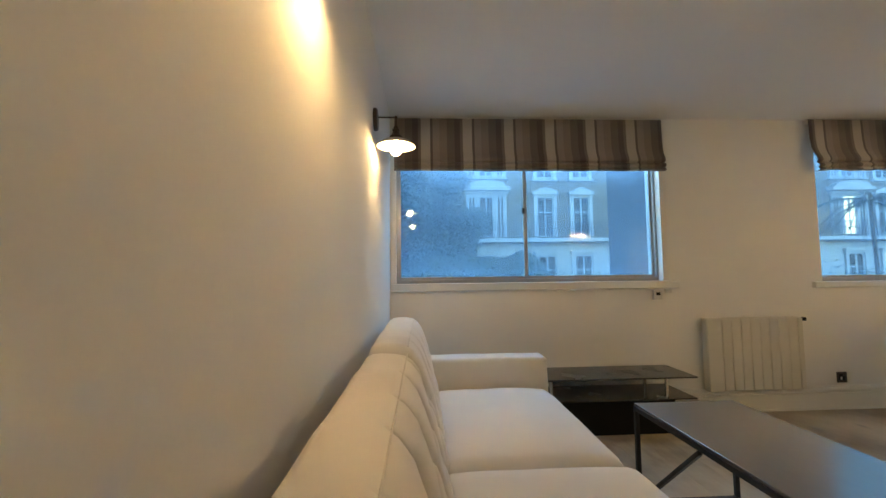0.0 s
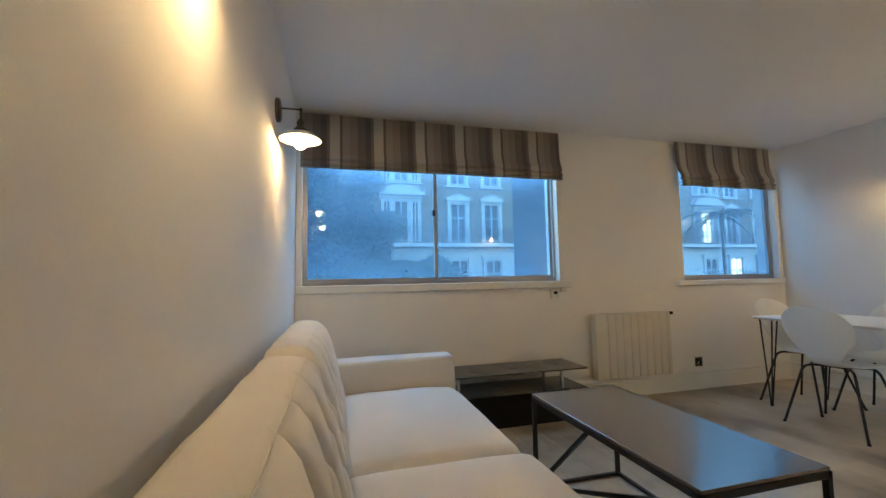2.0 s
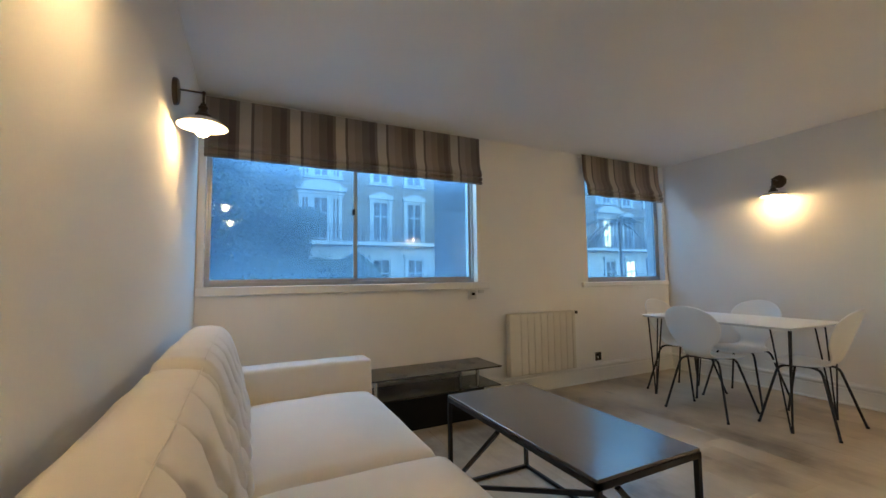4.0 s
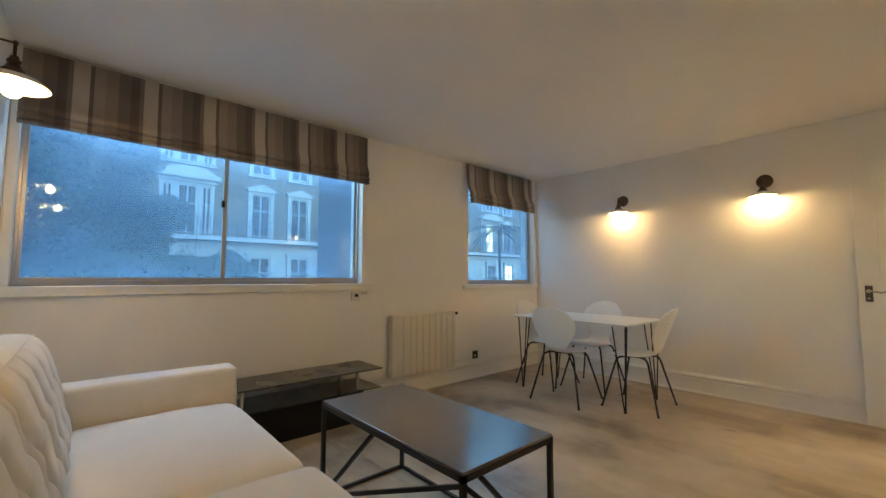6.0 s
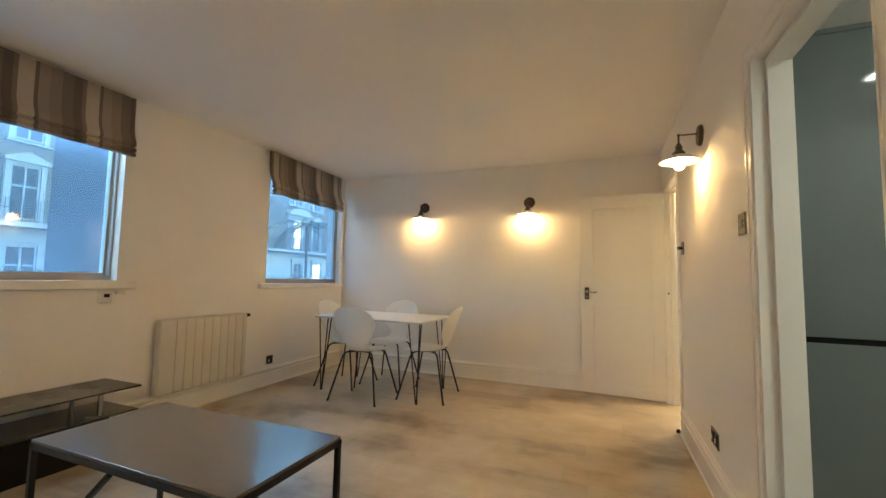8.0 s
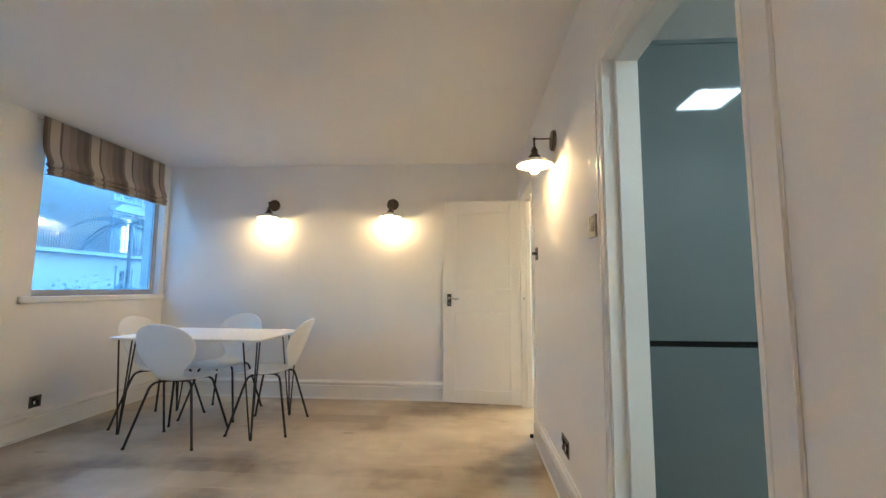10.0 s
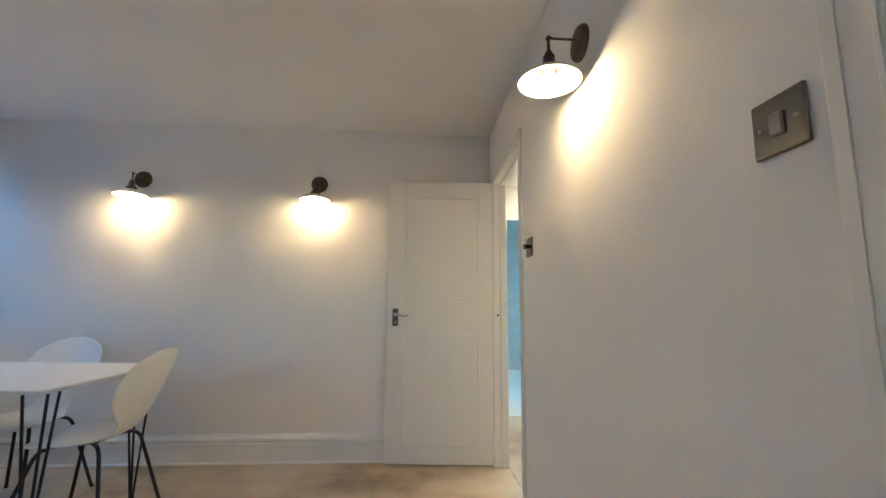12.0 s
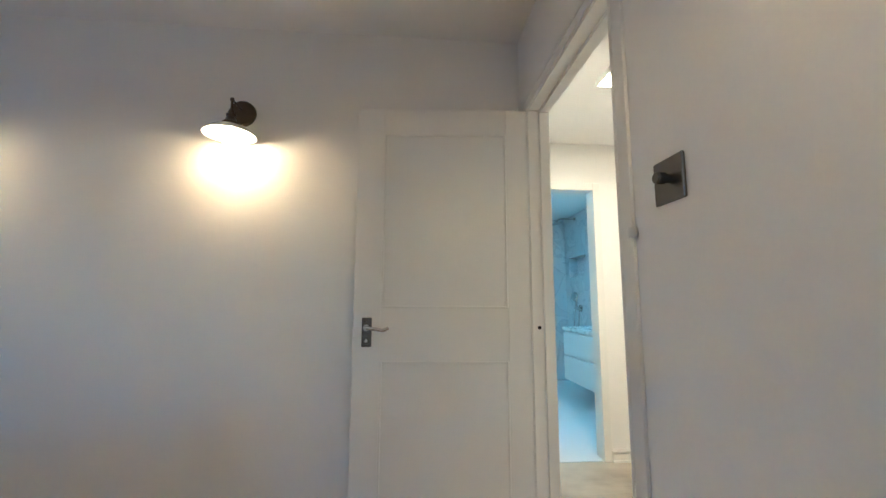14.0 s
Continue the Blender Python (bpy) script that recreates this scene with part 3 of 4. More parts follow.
        pts = [(-0.040 - cx, ya + (yb - ya) * f - cy, 0.8555 + (0.006 if seed == 1 else -0.008) + 0.012 * noise.noise(Vector(((ya + (yb - ya) * f) * 3, seed, 0)))) for f in [0.04 + 0.92 * i / 40 for i in range(41)]]
        tube(seam, pts, 0.0022, 6)
        smooth(part("piping", seam, LINEN, back))
        for c in range(0, 7):
            for r in (0, 1, 2):
                y = ya + PITCH * (c + 0.5 * (r % 2))
                if ya + 0.08 < y < yb - 0.08:
                    z = 0.80 - 0.155 * (r + 0.35)
                    bt = lathe(bmesh.new(), [(0, 0.006), (0.006, 0.005), (0.010, 0.001), (0.010, -0.006), (0, -0.006)], (1, 0, 0.25), (0.030 + (0.725 - z) * 0.25 - 0.024 - cx, y - cy, z), 12)
                    smooth(part("button", bt, LINEN, back))
    for x in (-0.42, 0.42):
        for y in (a + 0.09, b - 0.09):
            lg = bmesh.new()
            lathe(lg, [(0, 0), (0.016, 0), (0.024, 0.10), (0, 0.10)], (0, 0, 1), (x, y, 0), 16)
            part("foot", lg, WENGE, ob, "dark tapered wooden foot")
    return ob


sofa()


def coffee_table():
    x0, x1, y0, y1, h = 1.055, 1.568, 0.861, 1.895, 0.48
    cx, cy = (x0 + x1) / 2, (y0 + y1) / 2
    ob = thing("coffee_table", cx, cy, 0, "dark wood coffee table on a black steel frame with diagonal braces", "coffee table")
    a, b, c, d = x0 - cx, x1 - cx, y0 - cy, y1 - cy
    part("tabletop", box(a + 0.003, b - 0.003, c + 0.003, d - 0.003, h - 0.012, h, 0.002), WENGE, ob, "dark stained wood top")
    r = 0.010
    rim = bmesh.new()
    for p, q in (((a, c), (b, c)), ((b, c), (b, d)), ((b, d), (a, d)), ((a, d), (a, c))):
        block(rim, min(p[0], q[0]) - 0.0, max(p[0], q[0]) + 0.0 if p[0] != q[0] else p[0] + 0.02 * (1 if p[0] < 0 else -1),
              min(p[1], q[1]), max(p[1], q[1]) if p[1] != q[1] else p[1] + 0.02 * (1 if p[1] < 0 else -1), h - 0.034, h - 0.0125, 0.0)
    part("rim", rim, BLACK_STEEL, ob)
    corner = {"sw": (a + r, c + r), "se": (b - r, c + r), "ne": (b - r, d - r), "nw": (a + r, d - r)}
    for k, (x, y) in corner.items():
        part("leg", box(x - r, x + r, y - r, y + r, 0, h - 0.034, 0.0015), BLACK_STEEL, ob)
    lo, hi = r, h - 0.045

    def bar(name, p, q, rr=0.008):
        part(name, tube(bmesh.new(), [p, q], rr, square=True), BLACK_STEEL, ob)

    def at(k, z, other=None, f=0.0):
        x, y = corner[k]
        if other:
            x, y = x + (corner[other][0] - x) * f, y + (corner[other][1] - y) * f
        return (x, y, z)

    bar("floor_rail", at("nw", lo), at("ne", lo))
    bar("floor_rail", at("ne", lo), at("se", lo))
    bar("brace", at("nw", lo), at("nw", hi, "sw", 0.45))
    bar("brace", at("nw", lo), at("sw", hi))
    bar("brace", at("sw", hi), at("se", lo))
    bar("brace", at("sw", hi, "se", 0.17), at("se", lo))
    return ob


coffee_table()


def media_stand():
    x0, x1, y0, y1 = 0.86, 1.945, 2.688, 3.072
    cx, cy = (x0 + x1) / 2, (y0 + y1) / 2
    ob = thing("media_stand", cx, cy, 0, "low black glass media stand with chrome posts below the window", "tv stand")
    a, b, c, d = x0 - cx, x1 - cx, y0 - cy, y1 - cy
    part("glass_top", box(a, b, c, d, 0.380, 0.390, 0.002), BLACK_GLASS, ob, "smoked black glass top")
    part("glass_shelf", box(a + 0.0, b - 0.01, c, d, 0.234, 0.244, 0.002), BLACK_GLASS, ob, "smoked black glass shelf")
    for x in (a + 0.045, b - 0.21):
        for y in (c + 0.035, d - 0.06):
            p = bmesh.new()
            tube(p, [(x, y, 0.244), (x, y, 0.380)], 0.013, 16)
            smooth(part("post", p, CHROME, ob, "chrome post"))
    # a black block stands in for the shade inside the open base
    part("base_shade", box(a + 0.02, b - 0.16, c + 0.02, d - 0.01, 0.0, 0.234, 0.004), DARK, ob, "solid black block for the shade in the open base")
    return ob


media_stand()


# ---- heater, sockets, switches ----
def heater():
    x0, x1, z0, z1 = 2.258, 3.058, 0.182, 0.757
    ob = thing("wall_heater", (x0 + x1) / 2, FAR, z0, "cream enamelled slatted electric heater on the wall", "radiator")
    w = (x1 - x0) / 2
    h = z1 - z0
    part("body", box(-w, w, -0.085, -0.020, 0, h, 0.012, 3), HEATER, ob)
    n = 8
    s = (2 * w - 0.17) / n
    for i in range(n):
        l = -w + 0.125 + i * s
        smooth(part("slat", box(l + 0.0018, l + s - 0.0018, -0.092, -0.080, 0.008, h - 0.008, 0.0045, 3), HEATER, ob))
    for x, wide in ((-w, 0.125), (w - 0.045, 0.045)):
        smooth(part("end_panel", box(x + 0.002, x + wide - 0.002, -0.093, -0.080, 0.006, h - 0.006, 0.006, 3), HEATER, ob))
    part("bracket", box(-w + 0.1, w - 0.1, -0.020, 0.0, 0.08, h - 0.08), HEATER, ob)
    k = part("control", box(w - 0.004, w + 0.026, -0.100, -0.070, h - 0.032, h - 0.004, 0.004), DARK, ob, "small dark control knob")
    return ob


heater()


def socket(x, z, wall, label, double=False, turn=0):
    y = FAR if wall == "far" else NEAR
    ob = thing("wall_socket", x, y, z, label, "socket", turn=0 if wall == "far" else 180)
    w = 0.073 if double else 0.043
    plate = part("plate", box(-w, w, -0.007, 0, -0.043, 0.043, 0.003), STEEL_PLATE, ob, "brushed steel plate")
    for c in ((-0.036, 0.036) if double else (0,)):
        part("insert", box(c - 0.026, c + 0.026, -0.009, -0.004, -0.026, 0.028, 0.002), DARK, plate, "dark insert")
        part("rocker", box(c + 0.004, c + 0.018, -0.013, -0.008, 0.008, 0.026, 0.002), STEEL_PLATE, plate)
        part("pin_cover", box(c - 0.016, c - 0.002, -0.0105, -0.008, -0.018, 0.004, 0.001), PLASTIC, plate)
    return ob


socket(3.445, 0.250, "far", "square brushed steel wall socket above the skirting board")
socket(2.755, 0.300, "near", "double brushed steel wall socket low on the wall", True)


def telephone_point():
    ob = thing("telephone_socket", 1.915, FAR, 0.948, "white plastic telephone socket below the window sill", "socket")
    part("box", box(-0.040, 0.034, -0.028, 0, -0.040, 0.036, 0.004), PLASTIC, ob)
    part("port", box(-0.018, 0.016, -0.030, -0.027, -0.006, 0.018), DARK, ob, "dark port")
    part("junction", box(0.062, 0.120, -0.020, 0, 0.012, 0.040, 0.004), PLASTIC, ob, "small cable junction")
    cab = bmesh.new()
    tube(cab, [(0.034, -0.006, 0.026), (0.062, -0.006, 0.026)], 0.003, 6)
    part("cable", cab, PLASTIC, ob)


telephone_point()


def light_switch(x, z, kind, label):
    ob = thing("light_switch", x, NEAR, z, label, "light switch", turn=180)
    w = 0.046
    plate = part("plate", box(-w, w, -0.008, 0, -0.046, 0.046, 0.0035, 3), STEEL_PLATE, ob, "polished steel plate")
    if kind == "rocker":
        part("rocker", box(-0.011, 0.011, -0.013, -0.007, -0.018, 0.018, 0.002), GREY_PLASTIC, plate, "grey rocker")
        for s in (-0.031, 0.031):
            part("screw", lathe(bmesh.new(), [(0, 0), (0.004, 0), (0.003, 0.002), (0, 0.002)], (0, -1, 0), (s, -0.008, 0), 12), CHROME, plate)
    else:
        smooth(part("dimmer_knob", lathe(bmesh.new(), [(0, 0), (0.009, 0), (0.009, 0.006), (0.012, 0.010), (0.0125, 0.026), (0.010, 0.029), (0, 0.029)], (0, -1, 0), (0.004, -0.008, 0.002), 24), STEEL_PLATE, plate, "dark steel dimmer knob"))


light_switch(2.178, 1.365, "rocker", "square polished steel rocker switch beside the kitchen doorway")
light_switch(3.552, 1.370, "knob", "square polished steel dimmer switch beside the hall doorway")


ds = thing("door_stop", 3.715, NEAR + 0.034, 0, "small dark rubber door stop on the floor", "door stop")
smooth(part("stop", lathe(bmesh.new(), [(0, 0), (0.013, 0), (0.014, 0.012), (0.011, 0.024), (0, 0.026)], (0, 0, 1), (0, 0, 0), 18), DARK, ds))
ct = thing("door_catch", 3.684, NEAR + 0.012, 1.285, "small white painted catch on the door frame", "door catch")
smooth(part("catch", lathe(bmesh.new(), [(0, -0.012), (0.010, -0.012), (0.012, 0), (0.010, 0.012), (0, 0.012)], (0, 0, 1), (0, 0, 0), 16), GLOSS_WHITE, ct))


# ---- wall lamps ----
def wall_lamp(x, y, z, turn, label):
    """Local +y points out from the wall."""
    ob = thing("wall_lamp", x, y, z, label, "wall lamp", "wall lamps", turn=turn)
    pl = bmesh.new()
    lathe(pl, [(0, 0), (0.060, 0), (0.062, 0.004), (0.060, 0.014), (0.054, 0.020), (0.020, 0.023), (0, 0.023)], (0, 1, 0), (0, 0, 0), 40)
    plate = smooth(part("wall_plate", pl, BRONZE, ob, "round aged bronze plate"))
    arm = bmesh.new()
    tube(arm, [(0, 0.020, 0.012), (0, 0.113, 0.012)], 0.0042, 10)
    lathe(arm, [(0, -0.008), (0.008, -0.006), (0.009, 0), (0.008, 0.006), (0, 0.008)], (1, 0, 0), (0, 0.118, 0.012), 14)
    tube(arm, [(0, 0.118, 0.008), (0, 0.118, -0.045)], 0.0055, 10)
    smooth(part("arm", arm, BRONZE, ob, "slim straight arm"))
    hold = bmesh.new()
    lathe(hold, [(0, -0.022), (0.012, -0.022), (0.014, -0.035), (0.020, -0.038), (0.020, -0.046), (0.015, -0.050), (0.020, -0.056), (0.026, -0.070), (0.034, -0.076), (0.036, -0.090), (0.030, -0.094), (0, -0.094)], (0, 0, 1), (0, 0.118, -0.018), 28)
    smooth(part("lamp_holder", hold, BRONZE, ob))
    sh = bmesh.new()
    lathe(sh, [(0.030, -0.088), (0.045, -0.094), (0.075, -0.104), (0.092, -0.119), (0.105, -0.130), (0.1055, -0.133), (0.102, -0.1325), (0.090, -0.122), (0.074, -0.107), (0.045, -0.097), (0.028, -0.092)], (0, 0, 1), (0, 0.118, -0.018), 48)
    smooth(part("shade", sh, ENAMEL, ob, "shallow white enamel cone shade"))
    bu = bmesh.new()
    lathe(bu, [(0.013, -0.094), (0.014, -0.112), (0.019, -0.124), (0.027, -0.138), (0.030, -0.152), (0.027, -0.165), (0.019, -0.175), (0.008, -0.180), (0, -0.181)], (0, 0, 1), (0, 0.118, -0.018), 24)
    smooth(part("bulb", bu, BULB, ob, "lit warm bulb"))
    return ob


wall_lamp(LEFT, 2.046, 1.972, -90, "lit bronze wall lamp with white cone shade above the sofa")
wall_lamp(LEFT, 0.760, 1.985, -90, "lit bronze wall lamp with white cone shade above the sofa")
wall_lamp(RIGHT, 1.915, 1.978, 90, "lit bronze wall lamp with white cone shade above the dining table")
wall_lamp(RIGHT, 0.640, 1.978, 90, "lit bronze wall lamp with white cone shade beside the open door")
wall_lamp(2.875, NEAR, 1.985, 0, "lit bronze wall lamp with white cone shade between the doorways")


# ---- dining end ----
def dining_table():
    x0, x1, y0, y1, h = 3.425, 4.185, 1.360, 2.550, 0.730
    cx, cy = (x0 + x1) / 2, (y0 + y1) / 2
    ob = thing("dining_table", cx, cy, 0, "white rectangular dining table on black hairpin legs", "dining table", turn=-2.0)
    a, b, c, d = x0 - cx, x1 - cx, y0 - cy, y1 - cy
    bm = bmesh.new()
    ring = []
    for px, py, s in ((b, d, 0), (a, d, 1), (a, c, 2), (b, c, 3)):
        r = 0.03
        ox, oy = px - r * (1 if px > 0 else -1), py - r * (1 if py > 0 else -1)
        for k in range(7):
            t = math.pi / 2 * (s + k / 6)
            ring.append((ox + r * math.cos(t), oy + r * math.sin(t)))
    levels = [(h - 0.020, 0.012), (h - 0.006, 0.0), (h - 0.002, 0.0), (h, 0.003)]
    rings = [[bm.verts.new((x * (1 - e / 0.38), y * (1 - e / 0.595), z)) for x, y in ring] for z, e in levels]
    for r0, r1 in zip(rings, rings[1:]):
        for k in range(len(ring)):
            bm.faces.new((r0[k], r0[(k + 1) % len(ring)], r1[(k + 1) % len(ring)], r1[k]))
    bm.faces.new(rings[0])
    bm.faces.new(rings[-1])
    part("tabletop", bm, WHITE_TOP, ob, "thin white laminate top")
    for sx in (-1, 1):
        for sy in (-1, 1):
            tx, ty = sx * 0.298, sy * 0.530
            leg = bmesh.new()
            for ox, oy in ((0.068 * -sx, 0.0), (0.0, -0.095 * sy), (0.022 * sx, 0.030 * sy)):
                tube(leg, rounded([(tx + ox, ty + oy, h - 0.022), (tx + ox * 0.08, ty + oy * 0.08, 0.012)]), 0.0058, 8)
            tube(leg, [(tx, ty, 0.05), (tx, ty, 0.0)], 0.011, 10)
            block(leg, tx - 0.030 - 0.045 * sx, tx + 0.030 - 0.025 * sx, ty - 0.03 - 0.05 * sy, ty + 0.03 - 0.02 * sy, h - 0.024, h - 0.020)
            smooth(part("leg", leg, BLACK_STEEL, ob, "black hairpin leg of three rods"))
    return ob


dining_table()


def shell_chair(x, y, turn, label):
    """A one-piece moulded shell on four bent tube legs; it faces local +x."""
    ob = thing("dining_chair", x, y, 0, label, "chair", "chairs round the dining table", turn=turn)
    # centre line (x, z) and half width, from the front of the seat to the top of the back
    line = [(0.215, 0.428, 0.120), (0.205, 0.440, 0.170), (0.17, 0.447, 0.203), (0.11, 0.448, 0.216), (0.04, 0.446, 0.212), (-0.03, 0.444, 0.190), (-0.085, 0.445, 0.150), (-0.130, 0.455, 0.112),
            (-0.162, 0.480, 0.098), (-0.182, 0.515, 0.110), (-0.203, 0.56, 0.158), (-0.223, 0.61, 0.193), (-0.243, 0.66, 0.211), (-0.262, 0.71, 0.216), (-0.280, 0.755, 0.206), (-0.296, 0.80, 0.178), (-0.307, 0.832, 0.132), (-0.313, 0.850, 0.076), (-0.315, 0.857, 0.02)]
    bm = bmesh.new()
    top, n = [], 14
    for i, (cx, cz, w) in enumerate(line):
        row = []
        for k in range(n + 1):
            f = 2 * k / n - 1
            dish = 0.020 * (1 - f * f)
            back = min(1.0, max(0.0, (i - 6) / 4))
            # the seat dishes down, the back wraps forward
            row.append(bm.verts.new((cx + back * 0.045 * f * f * (w / 0.2) ** 2, f * w, cz - (1 - back) * dish * 0.5 + (1 - back) * 0.006 * f * f)))
        top.append(row)
    for r0, r1 in zip(top, top[1:]):
        for k in range(n):
            bm.faces.new((r0[k], r0[k + 1], r1[k + 1], r1[k]))
    sh = part("shell", bm, WHITE_SHELL, ob, "white lacquered moulded seat and back")
    so = sh.modifiers.new("thick", 'SOLIDIFY')
    so.thickness, so.offset = 0.011, 0
    be = sh.modifiers.new("edge", 'SUBSURF')
    be.levels = be.render_levels = 1
    smooth(sh, 80)
    for sx in (1, -1):
        for sy in (1, -1):
            leg = bmesh.new()
            pts = rounded([(sx * 0.03, sy * 0.05, 0.424), (sx * 0.125, sy * 0.145, 0.424), (sx * 0.228 + 0.002, sy * 0.238, 0.0)], 0.05, 7)
            tube(leg, pts, 0.0085, 10)
            lg = smooth(part("leg", leg, BLACK_STEEL, ob, "bent black tube leg"))
            part("foot_cap", lathe(bmesh.new(), [(0, 0), (0.010, 0), (0.010, 0.012), (0, 0.012)], (0, 0, 1), (sx * 0.228 + 0.002, sy * 0.238, 0), 12), DARK, lg)
    part("seat_mount", box(-0.07, 0.07, -0.08, 0.08, 0.420, 0.436, 0.004), BLACK_STEEL, ob)
    return ob


shell_chair(3.495, 1.985, 3, "white moulded shell chair on black tube legs at the table")
shell_chair(3.800, 1.450, 93, "white moulded shell chair on black legs turned aside from the table")
shell_chair(3.845, 2.420, -90, "white moulded shell chair on black tube legs below the small window")
shell_chair(4.090, 2.030, 180, "white moulded shell chair on black tube legs beside the wall")


# ---- kitchen behind the first doorway ----
KY0, KX0, KC = -2.75, 0.2, 2.49
structure("floor_kitchen", box(KX0, 3.10, KY0, NEAR - WALL_K, -0.12, 0.0), OAK, "pale kitchen floor")
structure("ceiling_kitchen", box(KX0 - 0.1, 3.20, KY0 - 0.1, NEAR - WALL_K, KC, KC + 0.12), CEIL_PAINT, "plain white kitchen ceiling")
structure("wall_kitchen_back", box(KX0, 3.10, KY0 - 0.1, KY0, -0.1, KC), WALL_PAINT, "plain painted kitchen wall")
structure("wall_kitchen_side", box(KX0 - 0.1, KX0, KY0, NEAR - WALL_K, -0.1, KC), WALL_PAINT, "plain painted kitchen wall")
structure("wall_kitchen_hall", box(3.10, 3.20, KY0, NEAR - WALL_K, -0.1, KC), WALL_PAINT, "plain painted wall between kitchen and hall")
structure("wall_kitchen_head", box(KX0 - 0.1, 3.20, NEAR - WALL_K, NEAR - 0.004, CEIL + 0.12, KC + 0.13), WALL_PAINT, "plain painted wall above the doorway")


def tall_cabinet():
    """A tall fridge housing just inside the kitchen, its doors towards the window end."""
    ob = thing("tall_cabinet", 2.45, -1.14, 0, "tall glossy slate blue kitchen cabinet beside the doorway", "cabinet")
    part("carcass", box(-0.278, 0.30, -0.34, 0.33, 0.0, 2.112), KITCHEN, ob)
    part("door", box(-0.30, -0.280, -0.337, 0.327, 0.918, 2.112, 0.0015), KITCHEN, ob, "large glossy slate door")
    part("door", box(-0.30, -0.280, -0.337, 0.327, 0.10, 0.896, 0.0015), KITCHEN, ob, "large glossy slate door")
    part("grip_channel", box(-0.286, -0.276, -0.337, 0.327, 0.896, 0.918), DARK, ob, "dark recessed grip")
    part("cover_panel", box(-0.296, 0.30, -0.34, 0.33, 2.118, 2.138, 0.002), KITCHEN, ob, "slate top panel over a shadow gap")


tall_cabinet()


def ceiling_light(name, x, y, size, glow, label):
    ob = thing(name, x, y, CEIL, label, "ceiling light")
    s = size / 2
    fr = bmesh.new()
    for a, b, c, d in ((-s, s, -s, -s + 0.012), (-s, s, s - 0.012, s), (-s, -s + 0.012, -s + 0.012, s - 0.012), (s - 0.012, s, -s + 0.012, s - 0.012)):
        block(fr, a, b, c, d, -0.030, 0)
    part("frame", fr, GLOSS_WHITE, ob)
    part("diffuser", box(-s + 0.012, s - 0.012, -s + 0.012, s - 0.012, -0.027, -0.004), glow, ob, "lit diffuser")
    return ob


ceiling_light("ceiling_light", 0.90, -1.86, 0.32, PANEL_COOL, "square lit cool white ceiling light in the kitchen").location.z = KC

# ---- hall and bathroom behind the second doorway ----
HX0, HX1, HY0 = 3.20, 5.73, -2.40
structure("floor_hall", box(HX0, HX1, HY0, NEAR - 0.1, -0.12, 0.0), OAK, "oak plank hall floor")
structure("ceiling_hall", box(HX0, HX1 + 0.1, HY0, NEAR - 0.1, CEIL - 0.06, CEIL + 0.12), CEIL_PAINT, "plain white hall ceiling")
structure("wall_hall_back", box(HX0, HX1, HY0 - 0.1, HY0, -0.1, CEIL), WALL_PAINT, "plain painted hall wall")
structure("wall_hall_side", box(4.74, HX1 + 0.1, NEAR - 0.1, NEAR, -0.1, CEIL), WALL_PAINT, "plain painted hall wall")
BATH = (-1.545, -0.80)   # doorway to the bathroom, along y


def wall_x(name, x0, x1, y0, y1, z0, z1, hole, label):
    bm = bmesh.new()
    block(bm, x0, x1, y0, hole[0], z0, z1)
    block(bm, x0, x1, hole[1], y1, z0, z1)
    block(bm, x0, x1, hole[0], hole[1], hole[2], z1)
    return structure(name, bm, WALL_PAINT, label)


wall_x("wall_hall_end", HX1, HX1 + 0.1, HY0, NEAR - 0.1, -0.1, CEIL - 0.06, (BATH[0], BATH[1], 1.99), "cream painted hall wall with the bathroom doorway")
bf = bmesh.new()
block(bf, HX1 - 0.014, HX1 + 0.11, BATH[0] - 0.045, BATH[0] + 0.012, 0, 2.035, 0.003)
block(bf, HX1 - 0.014, HX1 + 0.11, BATH[1] - 0.012, BATH[1] + 0.035, 0, 2.035, 0.003)
block(bf, HX1 - 0.013, HX1 + 0.11, BATH[0] + 0.012, BATH[1] - 0.012, 1.978, 2.035, 0.003)
structure("door_frame_3", bf, GLOSS_WHITE, "white painted bathroom door frame")
sk = structure("baseboard_hall", skirting_profile(abs(HY0 - (BATH[0] - 0.045)), 0.085), GLOSS_WHITE, "white painted skirting board")
sk.matrix_basis = pose(HX1, BATH[0] - 0.045, 0, 0, 0, -90)
ceiling_light("ceiling_light", 4.70, -1.31, 0.30, PANEL_WARM, "square lit ceiling light in the hall").location.z = CEIL - 0.06

MARBLE, mt, mb = principled("marble_tile")
mnz, mwv = mt.nodes.new("ShaderNodeTexNoise"), mt.nodes.new("ShaderNodeValToRGB")
mco = mt.nodes.new("ShaderNodeTexCoord")
mt.links.new(mco.outputs["Object"], mnz.inputs["Vector"])
mnz.inputs["Scale"].default_value, mnz.inputs["Detail"].default_value, mnz.inputs["Distortion"].default_value = 2.2, 6, 2.5
el = mwv.color_ramp.elements
el[0].position, el[0].color = 0.46, (0.70, 0.70, 0.70, 1)
el[1].position, el[1].color = 0.54, (0.74, 0.74, 0.74, 1)
e = el.new(0.505)
e.color = (0.60, 0.61, 0.63, 1)
mt.links.new(mnz.outputs["Fac"], mwv.inputs[0])
mt.links.new(mwv.outputs[0], mb.inputs["Base Color"])
mb.inputs["Roughness"].default_value = 0.18
BX1, BY0, BY1 = 8.62, -2.45, -0.60
structure("floor_bathroom", box(HX1, BX1, BY0, BY1, -0.12, 0.006), WHITE_TOP, "pale stone tiled bathroom floor")
